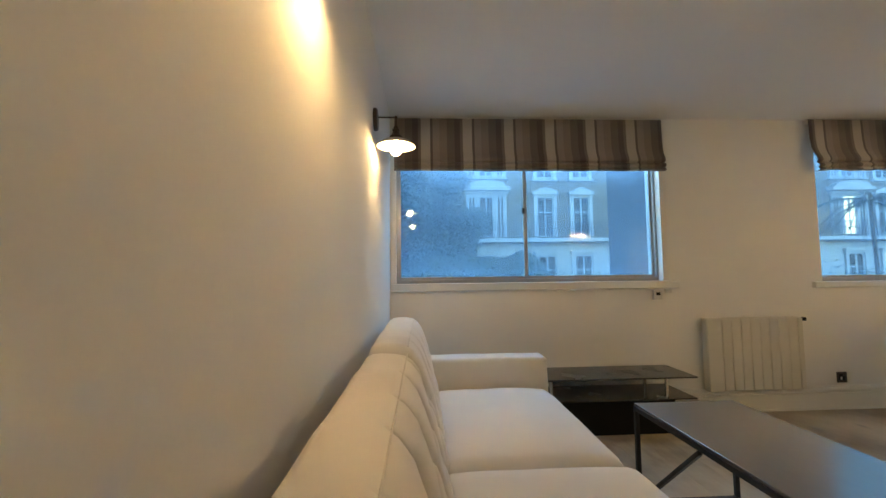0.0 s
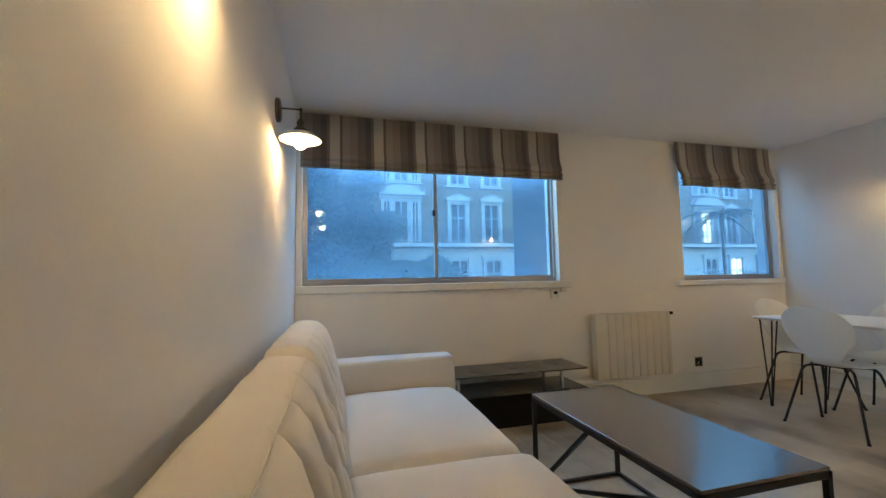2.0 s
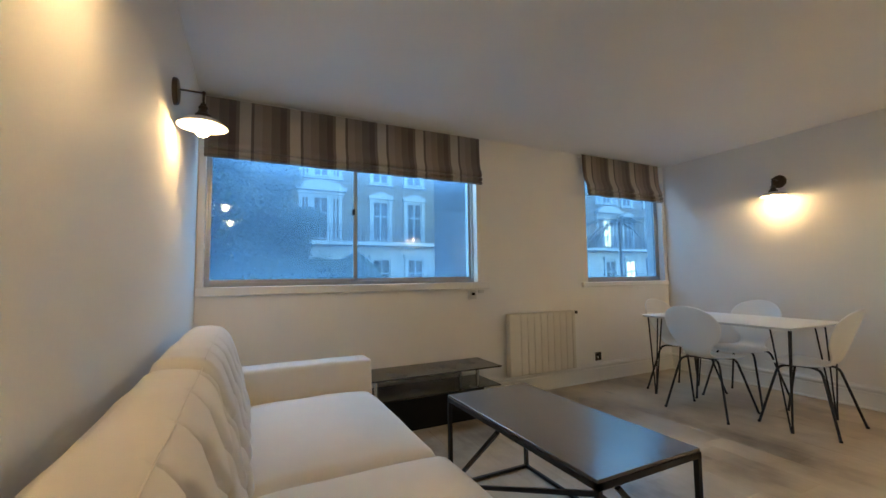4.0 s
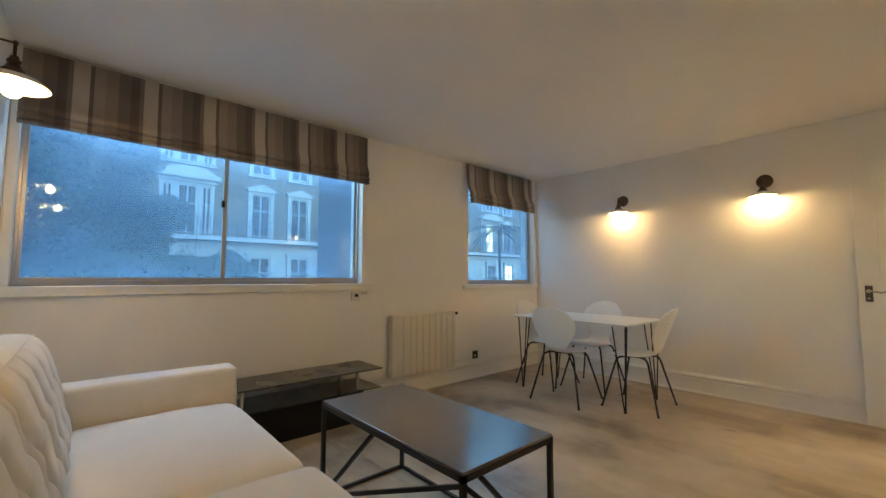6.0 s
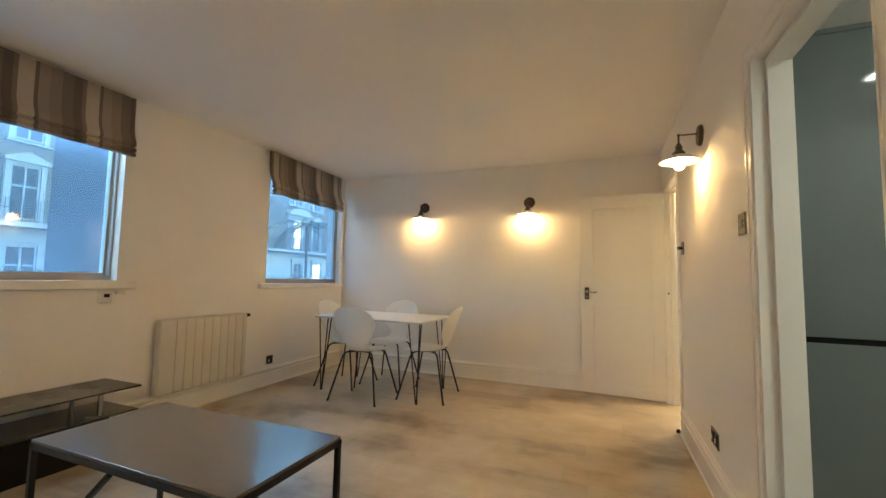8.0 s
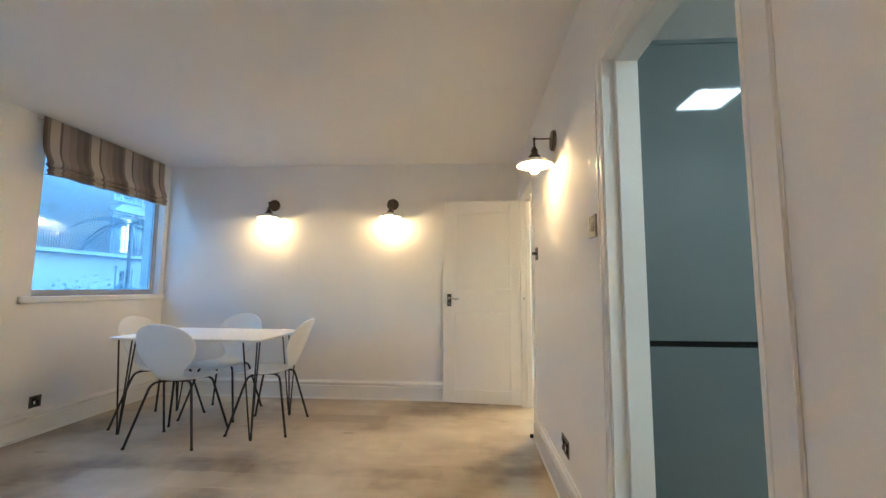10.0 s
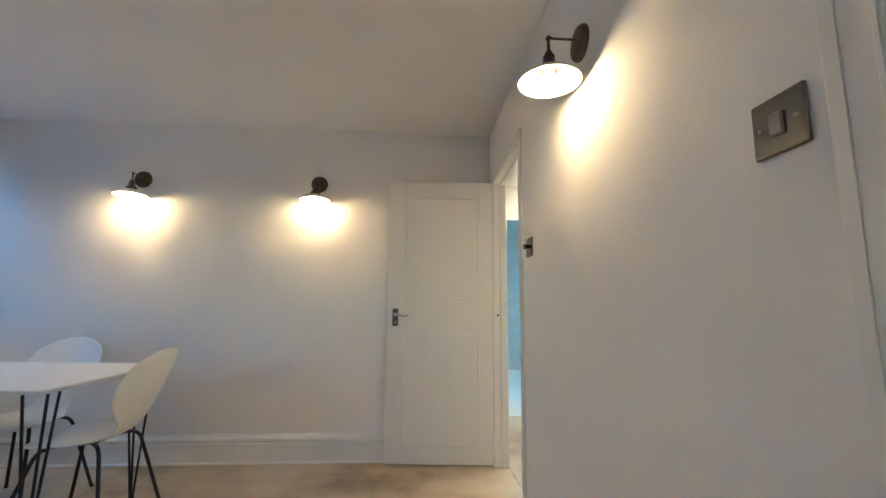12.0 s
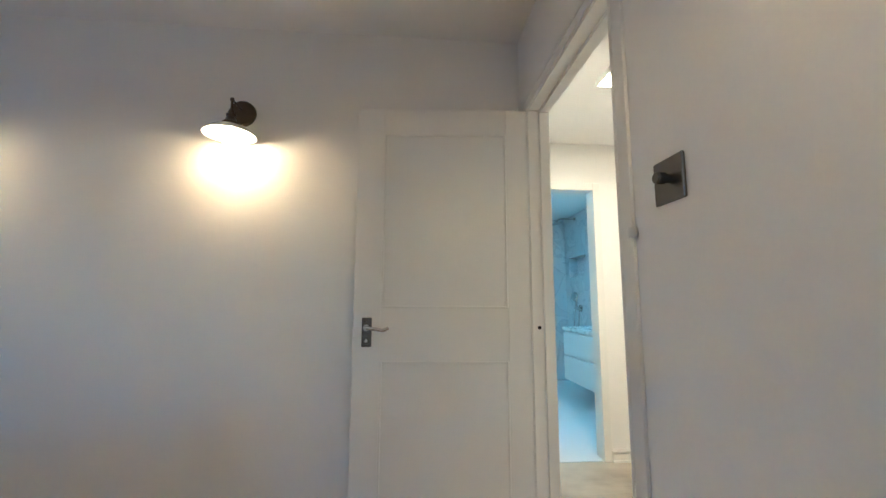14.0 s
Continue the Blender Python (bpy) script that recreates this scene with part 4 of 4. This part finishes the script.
structure("ceiling_bathroom", box(HX1 + 0.1, BX1, BY0, BY1, CEIL - 0.06, CEIL + 0.1), CEIL_PAINT, "white bathroom ceiling")
structure("wall_bathroom_end", box(BX1, BX1 + 0.1, BY0, BY1, -0.1, CEIL), MARBLE, "grey veined marble tiled shower wall")
structure("wall_bathroom_left", box(HX1 + 0.1, BX1, BY1, BY1 + 0.1, -0.1, CEIL), MARBLE, "grey veined marble tiled wall")
wall_y("wall_bathroom_right", BY0 - 0.12, BY0, HX1 + 0.1, BX1, -0.1, CEIL, [(7.92, 8.48, 1.476, 1.752)], MARBLE, "grey veined marble tiled wall with a niche")
structure("wall_niche_back", box(7.87, 8.53, BY0 - 0.16, BY0 - 0.12, 1.43, 1.80), MARBLE, "marble niche back")
van = thing("vanity_unit", 6.93, BY0, 0.235, "white wall-hung bathroom vanity with two drawers and basin", "vanity unit")
part("body", box(-0.62, 0.62, 0.0, 0.46, 0, 0.556, 0.003), GLOSS_WHITE, van)
for z0, z1 in ((0.004, 0.270), (0.278, 0.535)):
    part("drawer_front", box(-0.618, 0.618, 0.462, 0.482, z0, z1, 0.003), GLOSS_WHITE, van)
part("basin_top", box(-0.63, 0.63, 0.0, 0.49, 0.556, 0.598, 0.010, 3), ENAMEL, van, "white ceramic basin top")
mix = thing("shower_mixer", 8.17, BY0, 1.04, "chrome shower mixer with hand shower and hose on tiles", "shower mixer")
smooth(part("valve", lathe(bmesh.new(), [(0, 0), (0.050, 0), (0.050, 0.012), (0.022, 0.018), (0.022, 0.060), (0, 0.060)], (0, 1, 0), (-0.05, 0, 0.0), 24), CHROME, mix))
part("lever", box(-0.13, 0.03, 0.045, 0.065, -0.012, 0.012, 0.004), CHROME, mix)
smooth(part("hand_shower", lathe(bmesh.new(), [(0, 0), (0.055, 0), (0.062, 0.012), (0.045, 0.03), (0, 0.034)], (-0.4, 1, 0.1), (0.03, 0.045, 0.155), 24), CHROME, mix, "round chrome hand shower"))
hs = bmesh.new()
tube(hs, [(0.03, 0.03, 0.14), (0.03, 0.03, -0.01)], 0.013, 10)
tube(hs, rounded([(0.03, 0.04, 0.0), (0.06, 0.06, -0.20), (0.02, 0.06, -0.36), (-0.06, 0.05, -0.30), (-0.05, 0.03, -0.02)], 0.06), 0.008, 8)
smooth(part("hose", hs, CHROME, mix))
shd = thing("overhead_shower", 8.22, BY0, 2.285, "chrome shower head on a short arm", "shower head")
sb = bmesh.new()
tube(sb, rounded([(0, 0, 0), (0, 0.22, 0.0), (0, 0.30, -0.06)], 0.05), 0.012, 10)
lathe(sb, [(0, 0.02), (0.025, 0.015), (0.10, 0.0), (0.10, -0.014), (0, -0.014)], (0, 0.1, 1), (0, 0.30, -0.07), 28)
lathe(sb, [(0, 0), (0.032, 0), (0.032, 0.012), (0, 0.016)], (0, 1, 0), (0, 0, 0), 20)
smooth(part("head", sb, CHROME, shd))
PANEL_BATH = glowing("lit_panel_bath", (0.34, 0.83, 0.94), 1.5)
ceiling_light("ceiling_light", 6.90, -1.40, 0.34, PANEL_BATH, "square lit bluish ceiling light in the bathroom").location.z = CEIL - 0.06

# ---- outside ----
GROUND_Z = -0.9
STREET = surface("asphalt", (0.05, 0.05, 0.052), 0.85, scale=2, vary=0.2, fine=60, bump=0.05)
BRICK = surface("stock_brick", (0.125, 0.10, 0.07), 0.9, scale=1.2, vary=0.22, fine=18, bump=0.05)
STUCCO = surface("white_stucco", (0.31, 0.305, 0.295), 0.8, scale=1.0, vary=0.07, fine=30, bump=0.03)
SLATE = surface("dark_render", (0.055, 0.055, 0.058), 0.85, scale=2, vary=0.15, fine=50, bump=0.04)
LEAF = surface("leaf", (0.022, 0.034, 0.018), 0.6, scale=4, vary=0.3, fine=30, bump=0.0)
BARK = surface("bark", (0.08, 0.065, 0.05), 0.9, scale=6, vary=0.25, fine=40, bump=0.08)
IRON = surface("black_iron", (0.02, 0.02, 0.02), 0.5, scale=8, vary=0.1, fine=60, bump=0.0)
FAR_GLASS = surface("far_glass", (0.02, 0.025, 0.03), 0.25, scale=2, vary=0.2, fine=10, bump=0.0)
FAR_GLASS.node_tree.nodes["Principled BSDF"].inputs["Specular IOR Level"].default_value = 0.12
LIT_ROOM = glowing("lit_room", (1.0, 0.80, 0.50), 0.12)

structure("ground", box(-400, 400, FAR + 0.22, 900, GROUND_Z - 0.2, GROUND_Z), STREET, "dark asphalt street and forecourt")
structure("wall_outside_pier", box(2.01, 3.15, FAR + 0.22, 4.10, GROUND_Z, 3.6), SLATE, "dark rendered pier outside the window")
structure("wall_outside_left", box(-0.9, LEFT - 0.1, FAR + 0.22, FAR + 0.40, GROUND_Z, 3.6), SLATE, "dark rendered outer wall")


def sash_window(parent, x, y, z, w, h, style, lit=False, rim=0.17):
    """A stucco-framed sash window on a facade whose face is y, looking to -y."""
    win = part("window", box(x - w / 2, x + w / 2, y - 0.02, y + 0.10, z, z + h), LIT_ROOM if lit else FAR_GLASS, parent, "lit sash window" if lit else "tall dark sash window")
    fr = bmesh.new()
    for a, b in ((-w / 2, -w / 2 + 0.07), (w / 2 - 0.07, w / 2), (-0.035, 0.035)):
        block(fr, x + a, x + b, y - 0.05, y - 0.015, z, z + h)
    for c in (0, h * 0.60, h - 0.07):
        block(fr, x - w / 2 + 0.07, x - 0.035, y - 0.05, y - 0.015, z + c, z + c + 0.07)
        block(fr, x + 0.035, x + w / 2 - 0.07, y - 0.05, y - 0.015, z + c, z + c + 0.07)
    part("sash_bars", fr, STUCCO, win)
    su = bmesh.new()
    block(su, x - w / 2 - rim, x - w / 2, y - 0.12, y + 0.02, z - 0.08, z + h + 0.10)
    block(su, x + w / 2, x + w / 2 + rim, y - 0.12, y + 0.02, z - 0.08, z + h + 0.10)
    block(su, x - w / 2, x + w / 2, y - 0.12, y + 0.02, z + h, z + h + 0.10)
    block(su, x - w / 2 - (rim + 0.07), x + w / 2 + (rim + 0.07), y - 0.20, y + 0.02, z - 0.16, z - 0.08)
    block(su, x - w / 2 - (rim + 0.09), x + w / 2 + (rim + 0.09), y - 0.24, y + 0.02, z + h + 0.10, z + h + 0.24)
    if style == "pediment":
        v = [su.verts.new(p) for p in ((x - w / 2 - 0.28, y - 0.24, z + h + 0.24), (x + w / 2 + 0.28, y - 0.24, z + h + 0.24), (x, y - 0.24, z + h + 0.56),
                                       (x - w / 2 - 0.28, y, z + h + 0.24), (x + w / 2 + 0.28, y, z + h + 0.24), (x, y, z + h + 0.56))]
        for f in ((0, 1, 2), (3, 5, 4), (0, 3, 4, 1), (1, 4, 5, 2), (2, 5, 3, 0)):
            su.faces.new([v[k] for k in f])
    part("surround", su, STUCCO, win, "white stucco surround")


def terrace(name, x0, x1, y, columns, label, lit=()):
    """One terraced house: stucco ground floor, brick above, sash windows, a balcony and a cornice."""
    ob = thing(name, (x0 + x1) / 2, y, GROUND_Z, label, "house", "terrace across the street")
    cx = (x0 + x1) / 2
    a, b = x0 - cx, x1 - cx
    g = 3.95      # first floor above the ground
    part("ground_storey", box(a, b, -0.12, 8, 0, g), STUCCO, ob, "white stucco ground storey")
    ru = bmesh.new()
    for i in range(9):
        block(ru, a, b, -0.16, -0.12, 0.4 + i * 0.38, 0.4 + i * 0.38 + 0.34)
    part("rustication", ru, STUCCO, ob)
    part("wall", box(a, b, 0, 8, g, g + 10.5), BRICK, ob, "stock brick upper wall")
    part("balcony", box(a, b, -0.95, -0.0, g - 0.20, g, 0.02), STUCCO, ob)
    rail = bmesh.new()
    n = int((b - a) / 0.13)
    for i in range(n + 1):
        x = a + 0.02 + (b - a - 0.04) * i / n
        block(rail, x - 0.009, x + 0.009, -0.90, -0.88, g, g + 0.85)
    for z in (0.06, 0.50, 0.85):
        block(rail, a, b, -0.905, -0.875, g + z, g + z + 0.03)
    part("railing", rail, IRON, ob, "black iron balcony railing")
    part("cornice", box(a, b, -0.45, 0.1, g + 10.1, g + 10.6, 0.04), STUCCO, ob)
    part("roof", box(a, b, 0.8, 7.5, g + 10.5, g + 12.2, 0.3), SLATE, ob)
    for kind, x in columns:
        xx = x - cx
        if kind == "bay":
            for ox, w in ((-0.80, 0.42), (0, 0.80), (0.80, 0.42)):
                sash_window(ob, xx + ox, 0, g + 0.15, w, 2.30, "flat", ox == 0 and "bay" in lit, 0.11)
                sash_window(ob, xx + ox, 0, g + 3.55, w, 1.8, "flat", False, 0.11)
            part("bay_cornice", box(xx - 1.32, xx + 1.32, -0.45, 0.05, g + 2.70, g + 2.92, 0.04), STUCCO, ob)
            ped = bmesh.new()
            arc = [(1.10 * math.cos(math.pi * k / 12), 0.36 * math.sin(math.pi * k / 12)) for k in range(13)]
            front = [ped.verts.new((xx + u, -0.40, g + 2.922 + v)) for u, v in arc]
            rear = [ped.verts.new((xx + u, 0.02, g + 2.922 + v)) for u, v in arc]
            for k in range(13):
                ped.faces.new((front[k], front[(k + 1) % 13], rear[(k + 1) % 13], rear[k]))
            ped.faces.new(front)
            ped.faces.new(rear)
            part("bay_pediment", ped, STUCCO, ob, "curved stucco pediment")
        else:
            sash_window(ob, xx, 0, g + 0.15, 0.95, 2.25, "pediment")
            sash_window(ob, xx, 0, g + 3.45, 0.95, 1.75, "flat")
        sash_window(ob, xx, 0, g + 6.6, 0.90, 1.4, "flat")
        sash_window(ob, xx, -0.16, 0.95, 1.0, 2.1, "flat", ("ground", round(x)) in lit)
    return ob


FY = 22.0
terrace("terraced_house", -1.2, 5.6, FY, [("bay", 3.58)], "brick and stucco terraced house with a wide bay window")
terrace("terraced_house", 5.6, 11.4, FY, [("plain", 6.90), ("plain", 8.95)], "brick and stucco terraced house with pedimented windows")
terrace("terraced_house", 11.4, 20.0, FY, [("plain", 12.8), ("plain", 15.0), ("plain", 17.1)], "brick and stucco terraced house beyond the trees")
terrace("terraced_house", 20.0, 28.4, FY, [("bay", 24.9), ("plain", 27.1)], "brick and stucco terraced house with lit windows", lit=("bay", ("ground", 27)))
terrace("terraced_house", 28.4, 37.0, FY, [("plain", 29.6), ("plain", 31.0), ("plain", 33.5)], "brick and stucco terraced house with lit windows", lit=(("ground", 31), ("ground", 30)))
terrace("terraced_house", -9.0, -1.2, FY, [("plain", -7.2), ("plain", -5.0), ("plain", -2.9)], "brick and stucco terraced house behind trees")


def leafy(bm, centre, radius, count, size, rnd):
    for _ in range(count):
        d = Vector((rnd.gauss(0, 1), rnd.gauss(0, 1), rnd.gauss(0, 1))).normalized() * radius * rnd.random() ** 0.45
        p = Vector(centre) + Vector((d.x, d.y, d.z * 0.8))
        u = Vector((rnd.gauss(0, 1), rnd.gauss(0, 1), rnd.gauss(0, 1))).normalized()
        v = u.orthogonal().normalized()
        s = size * (0.6 + 0.8 * rnd.random())
        vs = [bm.verts.new(p + q) for q in (-u * s, v * s * 0.5, u * s, -v * s * 0.5)]
        bm.faces.new(vs)


def tree(x, y, height, spread, seed, label):
    rnd = random.Random(seed)
    ob = thing("tree", x, y, GROUND_Z, label, "tree")
    tr = bmesh.new()
    pts = [(0, 0, 0), (0.05, 0, height * 0.25), (0.0, 0.05, height * 0.5), (0.08, 0, height * 0.8)]
    for i, (p, q) in enumerate(zip(pts, pts[1:])):
        tube(tr, [p, q], 0.16 - 0.045 * i, 8)
    crown = bmesh.new()
    for _ in range(22):
        t = rnd.random()
        ang, r = rnd.random() * 6.283, spread * (0.3 + 0.7 * rnd.random())
        tip = Vector((math.cos(ang) * r, math.sin(ang) * r, height * (0.42 + 0.55 * t)))
        root = Vector((0.03, 0.02, height * (0.28 + 0.4 * t)))
        tube(tr, [root, (root + tip) / 2 + Vector((0, 0, 0.15)), tip], 0.035, 6)
        leafy(crown, tip, spread * 0.42, 1300, 0.050, rnd)
    part("trunk", tr, BARK, ob)
    part("crown", crown, LEAF, ob)


tree(-3.5, 11.0, 8.0, 2.6, 1, "dark leafy street tree in front of the terrace")
tree(-0.9, 12.0, 6.0, 1.8, 2, "dark leafy shrub-like tree in front of the terrace")
tree(0.55, 12.6, 5.4, 1.5, 4, "dark leafy street tree before the bay-windowed house")


def palm(x, y, z, label):
    rnd = random.Random(5)
    ob = thing("palm_tree", x, y, GROUND_Z, label, "tree")
    h = z - GROUND_Z
    part("trunk", tube(bmesh.new(), [(0, 0, 0), (0.04, 0, h * 0.5), (0, 0, h)], 0.04, 10), BARK, ob)
    for k in range(15):
        ang = k * 2.4 + rnd.random() * 0.4
        lift = rnd.uniform(-0.1, 0.75)
        d = Vector((math.cos(ang), math.sin(ang), 0))
        ln = rnd.uniform(0.8, 1.15)
        bm = bmesh.new()
        spine = [Vector((0, 0, h)) + d * ln * f + Vector((0, 0, lift * f - 0.75 * f * f)) for f in [i / 10 for i in range(11)]]
        tube(bm, spine, 0.008, 5)
        side = Vector((-d.y, d.x, 0))
        for i in range(2, 11):
            for sgn in (-1, 1):
                for o in (0.0, 0.5):
                    p = spine[i - 1].lerp(spine[i], o)
                    tip = p + side * sgn * 0.26 * (1.1 - i / 12) + d * 0.16 + Vector((0, 0, -0.10))
                    w = d * 0.016
                    bm.faces.new([bm.verts.new(q) for q in (p - w, p + w, tip)])
        part("frond", bm, LEAF, ob)


palm(9.65, 8.0, 2.60, "dark palm with arching fronds in the front garden")


def hedge(x0, x1, y, height, seed):
    rnd = random.Random(seed)
    bm = bmesh.new()
    x = x0
    while x < x1:
        leafy(bm, (x, y + rnd.uniform(-0.2, 0.2), GROUND_Z + height * rnd.uniform(0.35, 0.75)), height * 0.40, 330, 0.042, rnd)
        leafy(bm, (x, y, GROUND_Z + height * 0.3), height * 0.35, 120, 0.045, rnd)
        x += 0.33
    core = [(x0 + (x1 - x0) * i / 60) for i in range(61)]
    rows = []
    for cxx in core:
        top = GROUND_Z + height * (0.74 + 0.10 * noise.noise(Vector((cxx * 1.7, seed, 0))))
        rows.append([bm.verts.new(p) for p in ((cxx, y - 0.45, GROUND_Z), (cxx, y - 0.5, GROUND_Z + height * 0.6), (cxx, y - 0.15, top), (cxx, y + 0.3, top), (cxx, y + 0.5, GROUND_Z))])
    for p, q in zip(rows, rows[1:]):
        for k in range(4):
            bm.faces.new((p[k], p[k + 1], q[k + 1], q[k]))
    ob = part("hedge", bm, LEAF)
    tagged(ob, "dark clipped hedge along the front gardens", "hedge", kind="stuff")


hedge(-6, 24, 9.0, 2.3, 6)
hedge(-6, 3.2, 10.5, 3.4, 7)

# ---- floor boards, last ----
rnd = random.Random(12)
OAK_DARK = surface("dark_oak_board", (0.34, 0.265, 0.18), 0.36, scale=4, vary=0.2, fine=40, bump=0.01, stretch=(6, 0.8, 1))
BW = 0.19
board_meshes = {}


def board_mesh(length):
    key = round(length, 2)
    if key not in board_meshes:
        bm = box(-BW / 2 + 0.0003, BW / 2 - 0.0003, -length / 2 + 0.0003, length / 2 - 0.0003, -0.014, 0.0, 0.0006, 1)
        me = bpy.data.meshes.new("board")
        bm.to_mesh(me)
        bm.free()
        me.materials.append(OAK)
        board_meshes[key] = me
    return board_meshes[key]


x = LEFT
while x < RIGHT - 0.001:
    y = NEAR - 0.1 - rnd.uniform(0, 0.9)
    while y < FAR:
        ln = rnd.choice((0.55, 0.9, 1.2, 1.2))
        a, b = max(y, NEAR - 0.1), min(y + ln, FAR)
        if b - a > 0.02:
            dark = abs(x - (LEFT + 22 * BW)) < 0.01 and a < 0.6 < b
            ob = new("board", board_mesh(b - a))
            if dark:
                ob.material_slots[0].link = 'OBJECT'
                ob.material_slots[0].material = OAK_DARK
            ob.parent = floor
            ob.matrix_basis = pose(x + BW / 2, (a + b) / 2, 0)
        y += ln
    x += BW
